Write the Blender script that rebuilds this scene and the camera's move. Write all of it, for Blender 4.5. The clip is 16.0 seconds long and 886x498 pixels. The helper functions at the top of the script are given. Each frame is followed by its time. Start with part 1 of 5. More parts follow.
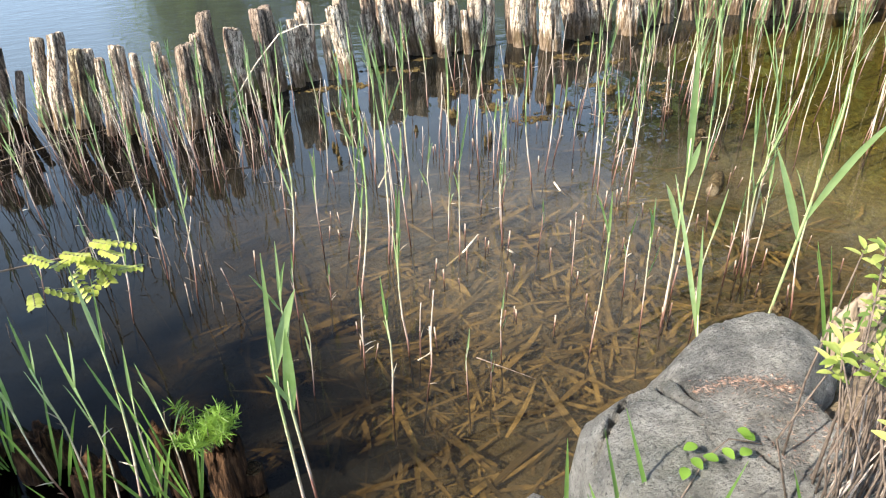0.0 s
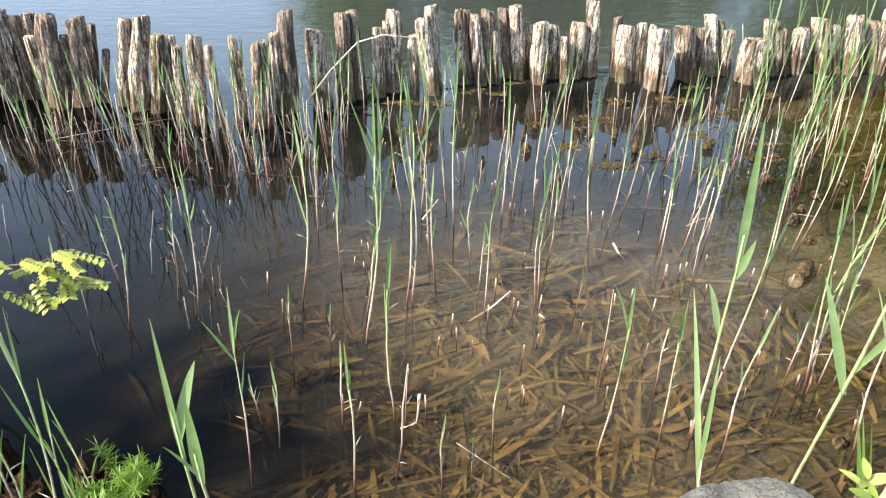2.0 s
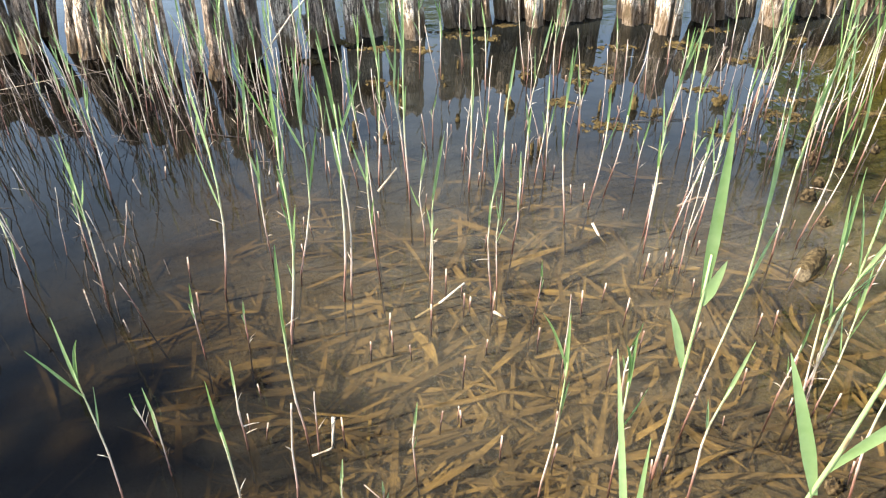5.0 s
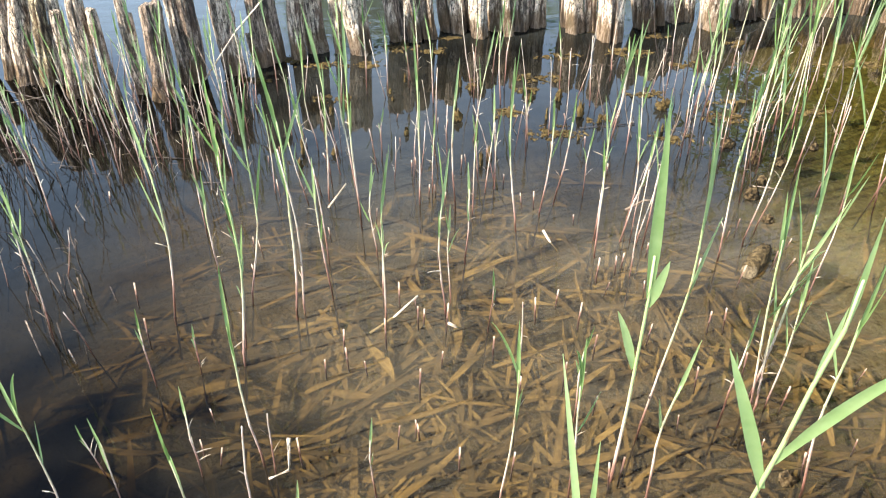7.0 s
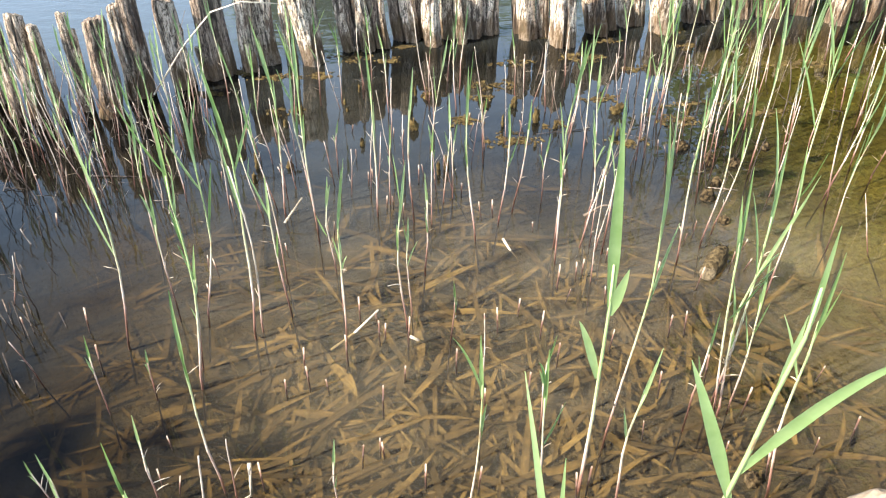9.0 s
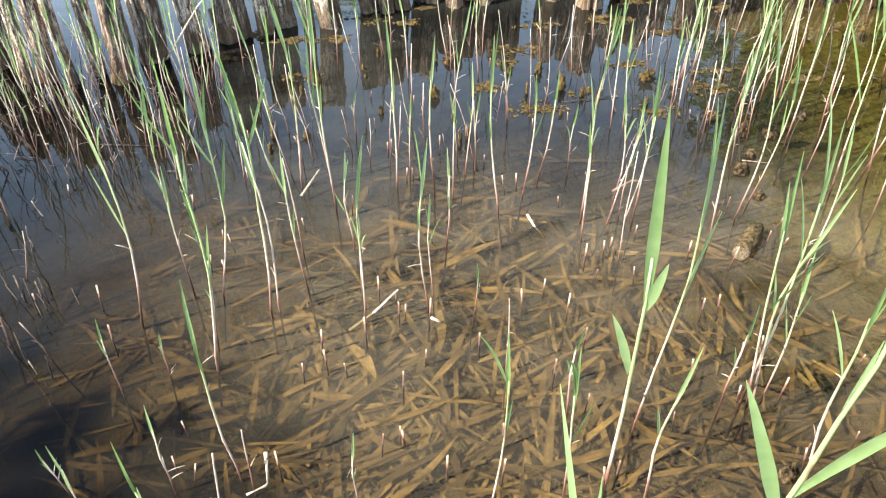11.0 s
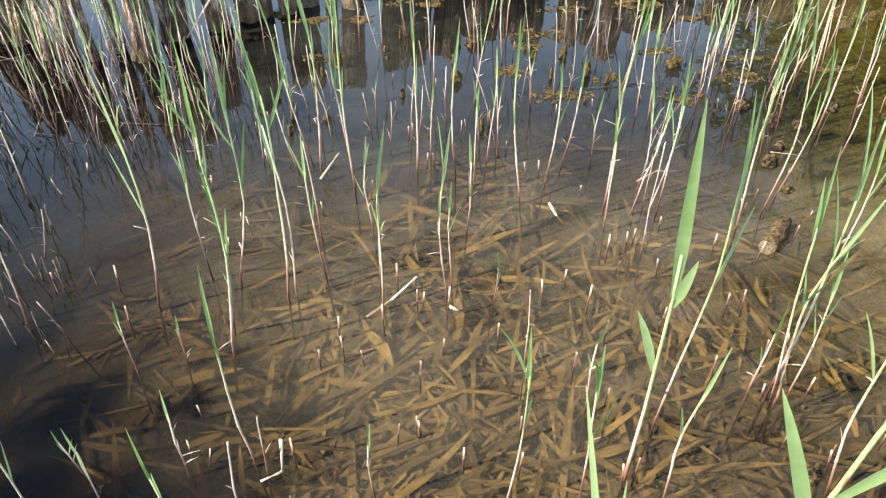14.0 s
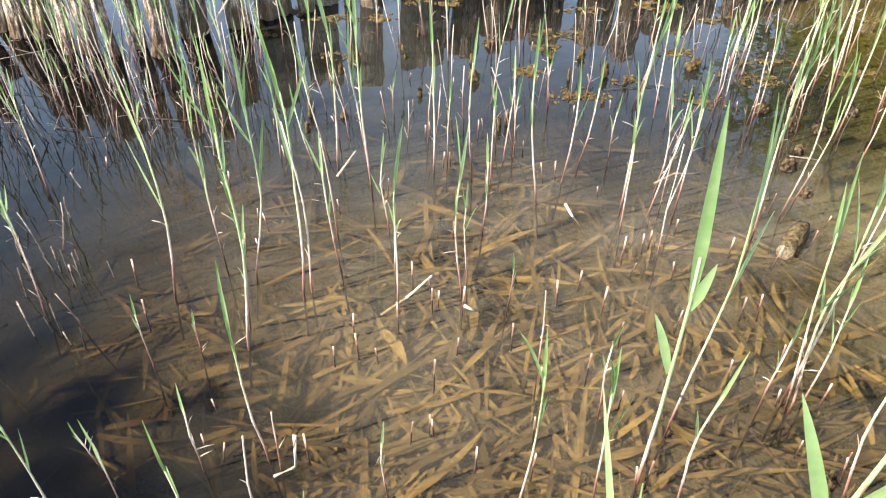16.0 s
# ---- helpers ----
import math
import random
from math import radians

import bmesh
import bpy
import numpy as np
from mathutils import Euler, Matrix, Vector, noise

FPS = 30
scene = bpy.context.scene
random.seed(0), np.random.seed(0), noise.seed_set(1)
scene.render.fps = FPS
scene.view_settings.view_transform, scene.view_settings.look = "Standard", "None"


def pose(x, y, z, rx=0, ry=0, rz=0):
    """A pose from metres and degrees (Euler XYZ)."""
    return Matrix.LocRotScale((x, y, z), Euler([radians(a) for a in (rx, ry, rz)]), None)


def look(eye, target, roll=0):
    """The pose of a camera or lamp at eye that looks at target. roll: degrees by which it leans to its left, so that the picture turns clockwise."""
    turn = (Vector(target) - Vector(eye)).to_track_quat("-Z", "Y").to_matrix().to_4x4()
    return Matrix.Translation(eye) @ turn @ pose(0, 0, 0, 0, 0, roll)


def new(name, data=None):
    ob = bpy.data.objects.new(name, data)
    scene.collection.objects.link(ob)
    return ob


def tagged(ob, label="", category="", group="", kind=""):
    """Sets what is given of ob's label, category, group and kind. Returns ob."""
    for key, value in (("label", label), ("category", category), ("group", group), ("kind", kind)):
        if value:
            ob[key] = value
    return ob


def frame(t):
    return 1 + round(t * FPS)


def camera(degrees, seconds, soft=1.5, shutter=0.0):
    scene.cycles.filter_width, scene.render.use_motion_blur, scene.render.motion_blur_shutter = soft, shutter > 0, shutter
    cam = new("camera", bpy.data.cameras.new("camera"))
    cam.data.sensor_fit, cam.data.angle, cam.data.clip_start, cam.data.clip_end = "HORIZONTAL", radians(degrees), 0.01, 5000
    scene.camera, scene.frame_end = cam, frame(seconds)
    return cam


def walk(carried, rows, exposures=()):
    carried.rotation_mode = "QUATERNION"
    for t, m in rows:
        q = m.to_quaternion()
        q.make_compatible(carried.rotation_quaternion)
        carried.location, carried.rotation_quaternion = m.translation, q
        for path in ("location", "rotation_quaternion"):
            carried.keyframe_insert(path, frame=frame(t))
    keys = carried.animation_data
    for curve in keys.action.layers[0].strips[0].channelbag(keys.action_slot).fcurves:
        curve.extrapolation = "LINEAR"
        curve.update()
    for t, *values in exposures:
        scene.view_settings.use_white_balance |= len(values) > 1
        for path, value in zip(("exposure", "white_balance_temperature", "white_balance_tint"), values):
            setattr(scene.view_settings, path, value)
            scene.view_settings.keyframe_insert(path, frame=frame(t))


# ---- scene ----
cam = camera(59.8, 16.0, soft=1.2)
PATH = [
    (0, (-0.379, -0.392, 1.469), (-0.023, 1.224, 0.345), -2.2),
    (0.5, (-0.22, -0.342, 1.454), (0.044, 1.3, 0.342), -1.4),
    (1, (-0.14, -0.319, 1.449), (0.038, 1.341, 0.348), -1.1),
    (1.5, (-0.096, -0.234, 1.439), (-0.052, 1.428, 0.327), -1.1),
    (2, (-0.061, -0.161, 1.452), (-0.005, 1.501, 0.34), 0.8),
    (2.5, (-0.04, -0.106, 1.438), (0.065, 1.551, 0.323), 2.5),
    (3, (0.053, 0.049, 1.412), (0.051, 1.691, 0.269), 1.0),
    (3.5, (0.125, 0.14, 1.399), (0.059, 1.727, 0.183), 0.4),
    (4, (0.16, 0.169, 1.394), (0.081, 1.718, 0.131), -0.5),
    (6.5, (0.211, 0.193, 1.389), (0.258, 1.763, 0.15), -0.4),
    (7, (0.218, 0.19, 1.387), (0.281, 1.765, 0.155), -0.8),
    (7.5, (0.221, 0.193, 1.389), (0.303, 1.775, 0.168), -1.1),
    (8, (0.22, 0.202, 1.388), (0.328, 1.785, 0.172), -1.0),
    (8.5, (0.219, 0.208, 1.388), (0.37, 1.79, 0.173), -0.5),
    (9, (0.228, 0.217, 1.384), (0.389, 1.794, 0.164), -0.6),
    (9.2, (0.236, 0.23, 1.379), (0.377, 1.804, 0.152), -1.2),
    (11.5, (0.216, 0.319, 1.375), (0.321, 1.821, 0.058), -1.2),
    (12, (0.21, 0.324, 1.371), (0.306, 1.822, 0.05), -1.2),
    (12.5, (0.209, 0.329, 1.37), (0.295, 1.823, 0.044), -1.1),
    (13, (0.213, 0.336, 1.367), (0.296, 1.825, 0.034), -1.1),
    (13.5, (0.211, 0.341, 1.368), (0.286, 1.827, 0.031), -0.9),
    (14, (0.215, 0.341, 1.368), (0.282, 1.826, 0.03), -1.0),
    (14.5, (0.211, 0.341, 1.369), (0.273, 1.824, 0.028), -1.0),
    (15, (0.21, 0.343, 1.37), (0.256, 1.825, 0.028), -1.1),
    (15.5, (0.207, 0.34, 1.37), (0.247, 1.824, 0.03), -1.0),
    (16, (0.208, 0.34, 1.367), (0.242, 1.826, 0.029), -0.9),
]
# the camera's own exposure drifts a little
EXPOSURE = [(0.0, 1.02), (1.5, 1.04), (2.5, 1.13), (3.5, 1.21), (4.0, 1.29), (6.5, 1.3), (8.0, 1.3), (9.2, 1.3), (11.5, 1.35), (12.5, 1.38), (14.0, 1.15), (15.0, 1.22), (16.0, 1.49)]
walk(cam, [(t, look(e, g, r)) for t, e, g, r in PATH], EXPOSURE)

# ---- world and sun ----
SUN_ELEVATION, SUN_AZIMUTH = 42.0, 251.0   # azimuth clockwise from +y: behind the camera, to its left
world = bpy.data.worlds.new("sky")
world.use_nodes = True
scene.world = world
wn = world.node_tree.nodes
sky = wn.new("ShaderNodeTexSky")
sky.sky_type = 'NISHITA'
sky.sun_disc = False
sky.sun_elevation = radians(SUN_ELEVATION)
sky.sun_rotation = radians(SUN_AZIMUTH)
sky.air_density, sky.dust_density, sky.ozone_density = 1.0, 2.5, 0.6
wn["Background"].inputs["Strength"].default_value = 0.086
# summer haze whitens the sky all round towards the horizon
wl = world.node_tree.links
coord, split_z, low, haze = wn.new("ShaderNodeTexCoord"), wn.new("ShaderNodeSeparateXYZ"), wn.new("ShaderNodeMapRange"), wn.new("ShaderNodeMix")
low.interpolation_type = 'SMOOTHSTEP'
low.inputs["From Min"].default_value, low.inputs["From Max"].default_value = 0.32, 0.74
low.inputs["To Min"].default_value, low.inputs["To Max"].default_value = 1.0, 0.0
haze.data_type, haze.blend_type = 'RGBA', 'ADD'
haze.inputs[7].default_value = (9.4, 13.2, 18.4, 1)
wl.new(coord.outputs["Generated"], split_z.inputs[0])
wl.new(split_z.outputs["Z"], low.inputs["Value"])
wl.new(low.outputs[0], haze.inputs[0])
wl.new(sky.outputs["Color"], haze.inputs[6])
wl.new(haze.outputs[2], wn["Background"].inputs["Color"])
sun_data = bpy.data.lights.new("sun", 'SUN')
sun_data.energy = 7.2
sun_data.angle = radians(0.6)
sun_data.color = (1.0, 0.92, 0.80)
sun = new("sun", sun_data)
a, e = radians(SUN_AZIMUTH), radians(SUN_ELEVATION)
SUN_DIR = Vector((math.sin(a) * math.cos(e), math.cos(a) * math.cos(e), math.sin(e)))
sun.matrix_world = look(SUN_DIR * 30, (0, 0, 0))

# ---- materials ----
def material(name):
    m = bpy.data.materials.new(name)
    m.use_nodes = True
    return m, m.node_tree.nodes, m.node_tree.links, m.node_tree.nodes["Principled BSDF"]


def node(nodes, kind, **values):
    n = nodes.new(kind)
    for key, v in values.items():
        n.inputs[key.replace("_", " ")].default_value = v
    return n


def ramp(nodes, links, source, stops):
    n = nodes.new("ShaderNodeValToRGB")
    links.new(source, n.inputs["Fac"])
    els = n.color_ramp.elements
    while len(els) < len(stops):
        els.new(0.5)
    for el, (at, c) in zip(els, stops):
        el.position, el.color = at, (*c, 1)
    return n.outputs["Color"]


def mixed(nodes, links, fac, a, b, mode='MIX'):
    n = nodes.new("ShaderNodeMix")
    n.data_type, n.blend_type = 'RGBA', mode
    for sock, v in ((n.inputs[0], fac), (n.inputs[6], a), (n.inputs[7], b)):
        if isinstance(v, (int, float)):
            sock.default_value = v
        elif isinstance(v, tuple):
            sock.default_value = (*v, 1)
        else:
            links.new(v, sock)
    return n.outputs[2]


def maths(nodes, links, op, a, b=0.0, clamp=False):
    n = nodes.new("ShaderNodeMath")
    n.operation, n.use_clamp = op, clamp
    for sock, v in ((n.inputs[0], a), (n.inputs[1], b)):
        if isinstance(v, (int, float)):
            sock.default_value = v
        else:
            links.new(v, sock)
    return n.outputs[0]


def grain(nodes, links, scale, stretch=(1, 1, 1), detail=5, coords="Object", rough=0.6, shift=False):
    """Noise in metres, drawn out by stretch; shift moves it from object to object."""
    tc = nodes.new("ShaderNodeTexCoord")
    mp = nodes.new("ShaderNodeMapping")
    mp.inputs["Scale"].default_value = stretch
    if coords == "World":
        links.new(nodes.new("ShaderNodeNewGeometry").outputs["Position"], mp.inputs["Vector"])
    else:
        links.new(tc.outputs[coords], mp.inputs["Vector"])
    if shift:
        r = nodes.new("ShaderNodeObjectInfo").outputs["Random"]
        cx = nodes.new("ShaderNodeCombineXYZ")
        for k in range(3):
            links.new(maths(nodes, links, 'MULTIPLY', r, 7.0 + 5 * k), cx.inputs[k])
        links.new(cx.outputs[0], mp.inputs["Location"])
    n = nodes.new("ShaderNodeTexNoise")
    n.inputs["Scale"].default_value, n.inputs["Detail"].default_value, n.inputs["Roughness"].default_value = scale, detail, rough
    links.new(mp.outputs[0], n.inputs["Vector"])
    return n.outputs["Fac"]


def height_of(nodes, links):
    sx = nodes.new("ShaderNodeSeparateXYZ")
    links.new(nodes.new("ShaderNodeNewGeometry").outputs["Position"], sx.inputs[0])
    return sx.outputs["Z"]


def bumped(nodes, links, bsdf, height, strength, distance):
    b = nodes.new("ShaderNodeBump")
    b.inputs["Strength"].default_value, b.inputs["Distance"].default_value = strength, distance
    links.new(height, b.inputs["Height"])
    links.new(b.outputs[0], bsdf.inputs["Normal"])


def water_material():
    m, n, l, p = material("pond_water")
    n.remove(p)
    out = n["Material Output"]
    geo = n.new("ShaderNodeNewGeometry")
    sx = n.new("ShaderNodeSeparateXYZ")
    l.new(geo.outputs["Position"], sx.inputs[0])
    cloud = grain(n, l, 1.1, (1, 1, 1), 4, "World")
    fine = grain(n, l, 4.5, (1, 1.5, 1), 4, "World")
    open_water = maths(n, l, 'MULTIPLY', maths(n, l, 'SUBTRACT', sx.outputs["Y"], 3.3, True), 2.5, True)
    # the bed drops away to the west and behind the stakes; west also paints in shade
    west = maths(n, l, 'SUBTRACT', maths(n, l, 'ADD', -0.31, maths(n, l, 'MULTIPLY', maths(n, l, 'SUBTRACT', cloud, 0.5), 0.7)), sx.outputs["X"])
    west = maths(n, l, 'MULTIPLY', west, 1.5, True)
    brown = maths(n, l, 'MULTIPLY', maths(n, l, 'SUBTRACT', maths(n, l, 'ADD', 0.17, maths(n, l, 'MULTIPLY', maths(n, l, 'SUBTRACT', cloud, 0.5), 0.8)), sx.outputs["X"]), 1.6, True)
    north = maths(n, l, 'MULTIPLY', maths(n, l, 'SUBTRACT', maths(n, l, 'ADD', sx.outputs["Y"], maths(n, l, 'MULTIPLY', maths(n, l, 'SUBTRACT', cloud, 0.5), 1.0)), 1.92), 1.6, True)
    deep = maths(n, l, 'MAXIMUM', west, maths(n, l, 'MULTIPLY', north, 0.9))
    east = maths(n, l, 'MULTIPLY', maths(n, l, 'SUBTRACT', maths(n, l, 'ADD', sx.outputs["X"], maths(n, l, 'MULTIPLY', fine, 0.5)), 1.74), 3.0, True)
    ripple = grain(n, l, 5.0, (1, 2.6, 1), 3, "World")
    calm = grain(n, l, 9.0, (1, 1, 1), 2, "World")
    h = maths(n, l, 'ADD', maths(n, l, 'MULTIPLY', ripple, maths(n, l, 'MULTIPLY', open_water, 0.0026)), maths(n, l, 'MULTIPLY', calm, 0.0009))
    bump = node(n, "ShaderNodeBump", Strength=1.0, Distance=1.0)
    l.new(h, bump.inputs["Height"])
    fres = node(n, "ShaderNodeFresnel", IOR=1.333)
    l.new(bump.outputs[0], fres.inputs["Normal"])
    gloss = node(n, "ShaderNodeBsdfGlossy", Roughness=0.015)
    l.new(bump.outputs[0], gloss.inputs["Normal"])
    refr = node(n, "ShaderNodeBsdfRefraction", Roughness=0.125, IOR=1.333)
    # brown and west tints darken the left bed in place of shade lying there
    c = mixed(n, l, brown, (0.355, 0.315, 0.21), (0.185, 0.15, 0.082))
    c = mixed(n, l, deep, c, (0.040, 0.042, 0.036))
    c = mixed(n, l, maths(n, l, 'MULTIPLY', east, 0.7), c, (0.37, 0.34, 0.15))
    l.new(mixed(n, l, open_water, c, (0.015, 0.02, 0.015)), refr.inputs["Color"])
    l.new(bump.outputs[0], refr.inputs["Normal"])
    # fine silt hanging in the shallow water; its blue-grey stands in for reflected sky
    silt_sky = node(n, "ShaderNodeBsdfDiffuse")
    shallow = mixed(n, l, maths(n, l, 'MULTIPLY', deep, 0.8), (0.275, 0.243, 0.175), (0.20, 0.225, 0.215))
    l.new(mixed(n, l, open_water, shallow, (0.25, 0.29, 0.27)), silt_sky.inputs["Color"])
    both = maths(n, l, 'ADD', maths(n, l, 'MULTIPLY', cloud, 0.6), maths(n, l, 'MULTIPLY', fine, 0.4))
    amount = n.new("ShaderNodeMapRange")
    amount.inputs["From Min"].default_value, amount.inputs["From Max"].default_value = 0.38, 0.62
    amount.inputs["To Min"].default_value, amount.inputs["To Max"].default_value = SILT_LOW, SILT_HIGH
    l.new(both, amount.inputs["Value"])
    north_east = maths(n, l, 'MULTIPLY', north, maths(n, l, 'ADD', 0.55, maths(n, l, 'MULTIPLY', maths(n, l, 'SUBTRACT', sx.outputs["X"], 0.0), 1.2, True)), True)
    clear = maths(n, l, 'SUBTRACT', 1.0, maths(n, l, 'MULTIPLY', north_east, 0.75))
    gone = maths(n, l, 'MAXIMUM', west, maths(n, l, 'MULTIPLY', east, 0.8))
    clear = maths(n, l, 'MULTIPLY', clear, maths(n, l, 'SUBTRACT', 1.0, maths(n, l, 'MULTIPLY', gone, 0.94)))
    near = maths(n, l, 'MULTIPLY', maths(n, l, 'SUBTRACT', maths(n, l, 'ADD', 1.62, maths(n, l, 'MULTIPLY', maths(n, l, 'SUBTRACT', fine, 0.5), 0.8)), maths(n, l, 'ADD', sx.outputs["Y"], maths(n, l, 'MULTIPLY', sx.outputs["X"], 0.28))), 2.4, True)
    clear = maths(n, l, 'MULTIPLY', clear, maths(n, l, 'SUBTRACT', 1.0, maths(n, l, 'MULTIPLY', near, 0.55)))
    clear = maths(n, l, 'MULTIPLY', clear, maths(n, l, 'SUBTRACT', 1.0, maths(n, l, 'MULTIPLY', brown, 0.55)))
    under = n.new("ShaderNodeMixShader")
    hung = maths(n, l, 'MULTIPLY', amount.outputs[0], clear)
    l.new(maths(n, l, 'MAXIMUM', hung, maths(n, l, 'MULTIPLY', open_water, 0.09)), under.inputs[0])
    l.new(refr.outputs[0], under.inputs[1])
    l.new(silt_sky.outputs[0], under.inputs[2])
    top = n.new("ShaderNodeMixShader")
    l.new(fres.outputs[0], top.inputs[0])
    l.new(under.outputs[0], top.inputs[1])
    l.new(gloss.outputs[0], top.inputs[2])
    l.new(top.outputs[0], out.inputs["Surface"])
    return m


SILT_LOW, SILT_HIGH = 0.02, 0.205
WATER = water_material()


def ground_material():
    m, n, l, p = material("earth_and_mud")
    z = height_of(n, l)
    big, small = grain(n, l, 2.2, coords="World"), grain(n, l, 45, coords="World")
    soil = ramp(n, l, small, [(0.3, (0.07, 0.045, 0.032)), (0.55, (0.18, 0.12, 0.085)), (0.75, (0.32, 0.225, 0.165))])
    mud = ramp(n, l, big, [(0.3, (0.03, 0.025, 0.016)), (0.52, (0.075, 0.058, 0.032)), (0.7, (0.14, 0.105, 0.055))])
    algae = ramp(n, l, small, [(0.3, (0.075, 0.068, 0.024)), (0.7, (0.205, 0.18, 0.065))])
    sx = n.new("ShaderNodeSeparateXYZ")
    l.new(n.new("ShaderNodeNewGeometry").outputs["Position"], sx.inputs[0])
    right = maths(n, l, 'MULTIPLY', maths(n, l, 'SUBTRACT', maths(n, l, 'ADD', sx.outputs["X"], maths(n, l, 'MULTIPLY', big, 0.5)), 1.62, True), 3.0, True)
    mud = mixed(n, l, right, mud, algae)
    above = maths(n, l, 'MULTIPLY', maths(n, l, 'ADD', z, 0.02, True), 25.0, True)
    turf = ramp(n, l, small, [(0.3, (0.05, 0.055, 0.02)), (0.7, (0.17, 0.16, 0.075))])
    soil = mixed(n, l, ramp(n, l, grain(n, l, 0.9, coords="World"), [(0.42, (0, 0, 0)), (0.62, (0.85, 0.85, 0.85))]), soil, turf)
    l.new(mixed(n, l, above, mud, soil), p.inputs["Base Color"])
    p.inputs["Roughness"].default_value = 0.9
    bumped(n, l, p, maths(n, l, 'ADD', small, big), 0.9, 0.02)
    return m


def post_material():
    m, n, l, p = material("weathered_post_wood")
    z = height_of(n, l)
    tone = n.new("ShaderNodeObjectInfo").outputs["Color"]
    fibre = grain(n, l, 140, (1, 1, 0.12), 7, shift=True, rough=0.78)
    crack = grain(n, l, 60, (1, 1, 0.07), 5, shift=True, rough=0.6)
    patch = grain(n, l, 17, (1, 1, 0.32), 7, shift=True, rough=0.7)
    wood = ramp(n, l, fibre, [(0.40, (0.035, 0.023, 0.016)), (0.46, (0.31, 0.26, 0.21)), (0.54, (0.74, 0.68, 0.60))])
    wood = mixed(n, l, ramp(n, l, patch, [(0.54, (0, 0, 0)), (0.60, (0.85, 0.85, 0.85))]), wood, (0.12, 0.072, 0.048))
    wood = mixed(n, l, 1.0, wood, tone, 'MULTIPLY')
    pit = ramp(n, l, grain(n, l, 150, (1, 1, 0.5), 3, shift=True, rough=0.7), [(0.40, (0.9, 0.9, 0.9)), (0.45, (0, 0, 0))])
    wood = mixed(n, l, pit, wood, (0.05, 0.034, 0.024))
    split = ramp(n, l, crack, [(0.40, (1, 1, 1)), (0.46, (0, 0, 0))])
    wood = mixed(n, l, maths(n, l, 'MULTIPLY', split, 0.85), wood, (0.035, 0.025, 0.018))
    edge = maths(n, l, 'ADD', -0.045, maths(n, l, 'MULTIPLY', patch, 0.32))
    wet = maths(n, l, 'MULTIPLY', maths(n, l, 'SUBTRACT', edge, z, True), 22.0, True)
    slime = ramp(n, l, patch, [(0.35, (0.02, 0.013, 0.008)), (0.52, (0.12, 0.068, 0.028)), (0.7, (0.07, 0.058, 0.022))])
    l.new(mixed(n, l, maths(n, l, 'MULTIPLY', wet, 0.8), wood, slime), p.inputs["Base Color"])
    p.inputs["Roughness"].default_value = 0.85
    bumped(n, l, p, maths(n, l, 'ADD', maths(n, l, 'MULTIPLY', fibre, 0.8), maths(n, l, 'MULTIPLY', split, -0.9)), 1.0, 0.012)
    return m


def stem_material(name, upper, tip):
    """Reed stem: nearly black in the wet, red-brown above the water, pale and at last upper and tip in colour."""
    m, n, l, p = material(name)
    z = height_of(n, l)
    rnd = n.new("ShaderNodeObjectInfo").outputs["Random"]
    spot = grain(n, l, 38, (1, 1, 0.4), 3, shift=True)
    zz = maths(n, l, 'ADD', maths(n, l, 'MULTIPLY', z, 1.6), maths(n, l, 'MULTIPLY', maths(n, l, 'SUBTRACT', maths(n, l, 'ADD', rnd, spot), 1.0), 0.16))
    c = ramp(n, l, zz, [(0.0, (0.035, 0.015, 0.009)), (0.05, (0.085, 0.037, 0.025)), (0.13, (0.23, 0.125, 0.095)), (0.23, (0.48, 0.39, 0.325)), (0.40, upper), (0.62, tip)])
    blot = ramp(n, l, grain(n, l, 90, (1, 1, 0.25), 2, shift=True), [(0.60, (0, 0, 0)), (0.70, (0.7, 0.7, 0.7))])
    l.new(mixed(n, l, blot, c, (0.20, 0.075, 0.06)), p.inputs["Base Color"])
    p.inputs["Roughness"].default_value = 0.45
    return m


def dry_material(name, stops, rough=0.7):
    m, n, l, p = material(name)
    f = grain(n, l, 60, (1, 1, 0.2), 4, shift=True)
    rnd = maths(n, l, 'FRACT', maths(n, l, 'ADD', n.new("ShaderNodeObjectInfo").outputs["Random"], n.new("ShaderNodeNewGeometry").outputs["Random Per Island"]))
    mix = maths(n, l, 'ADD', maths(n, l, 'MULTIPLY', f, 0.6), maths(n, l, 'MULTIPLY', rnd, 0.4))
    l.new(ramp(n, l, mix, stops), p.inputs["Base Color"])
    p.inputs["Roughness"].default_value = rough
    bumped(n, l, p, f, 0.4, 0.003)
    return m


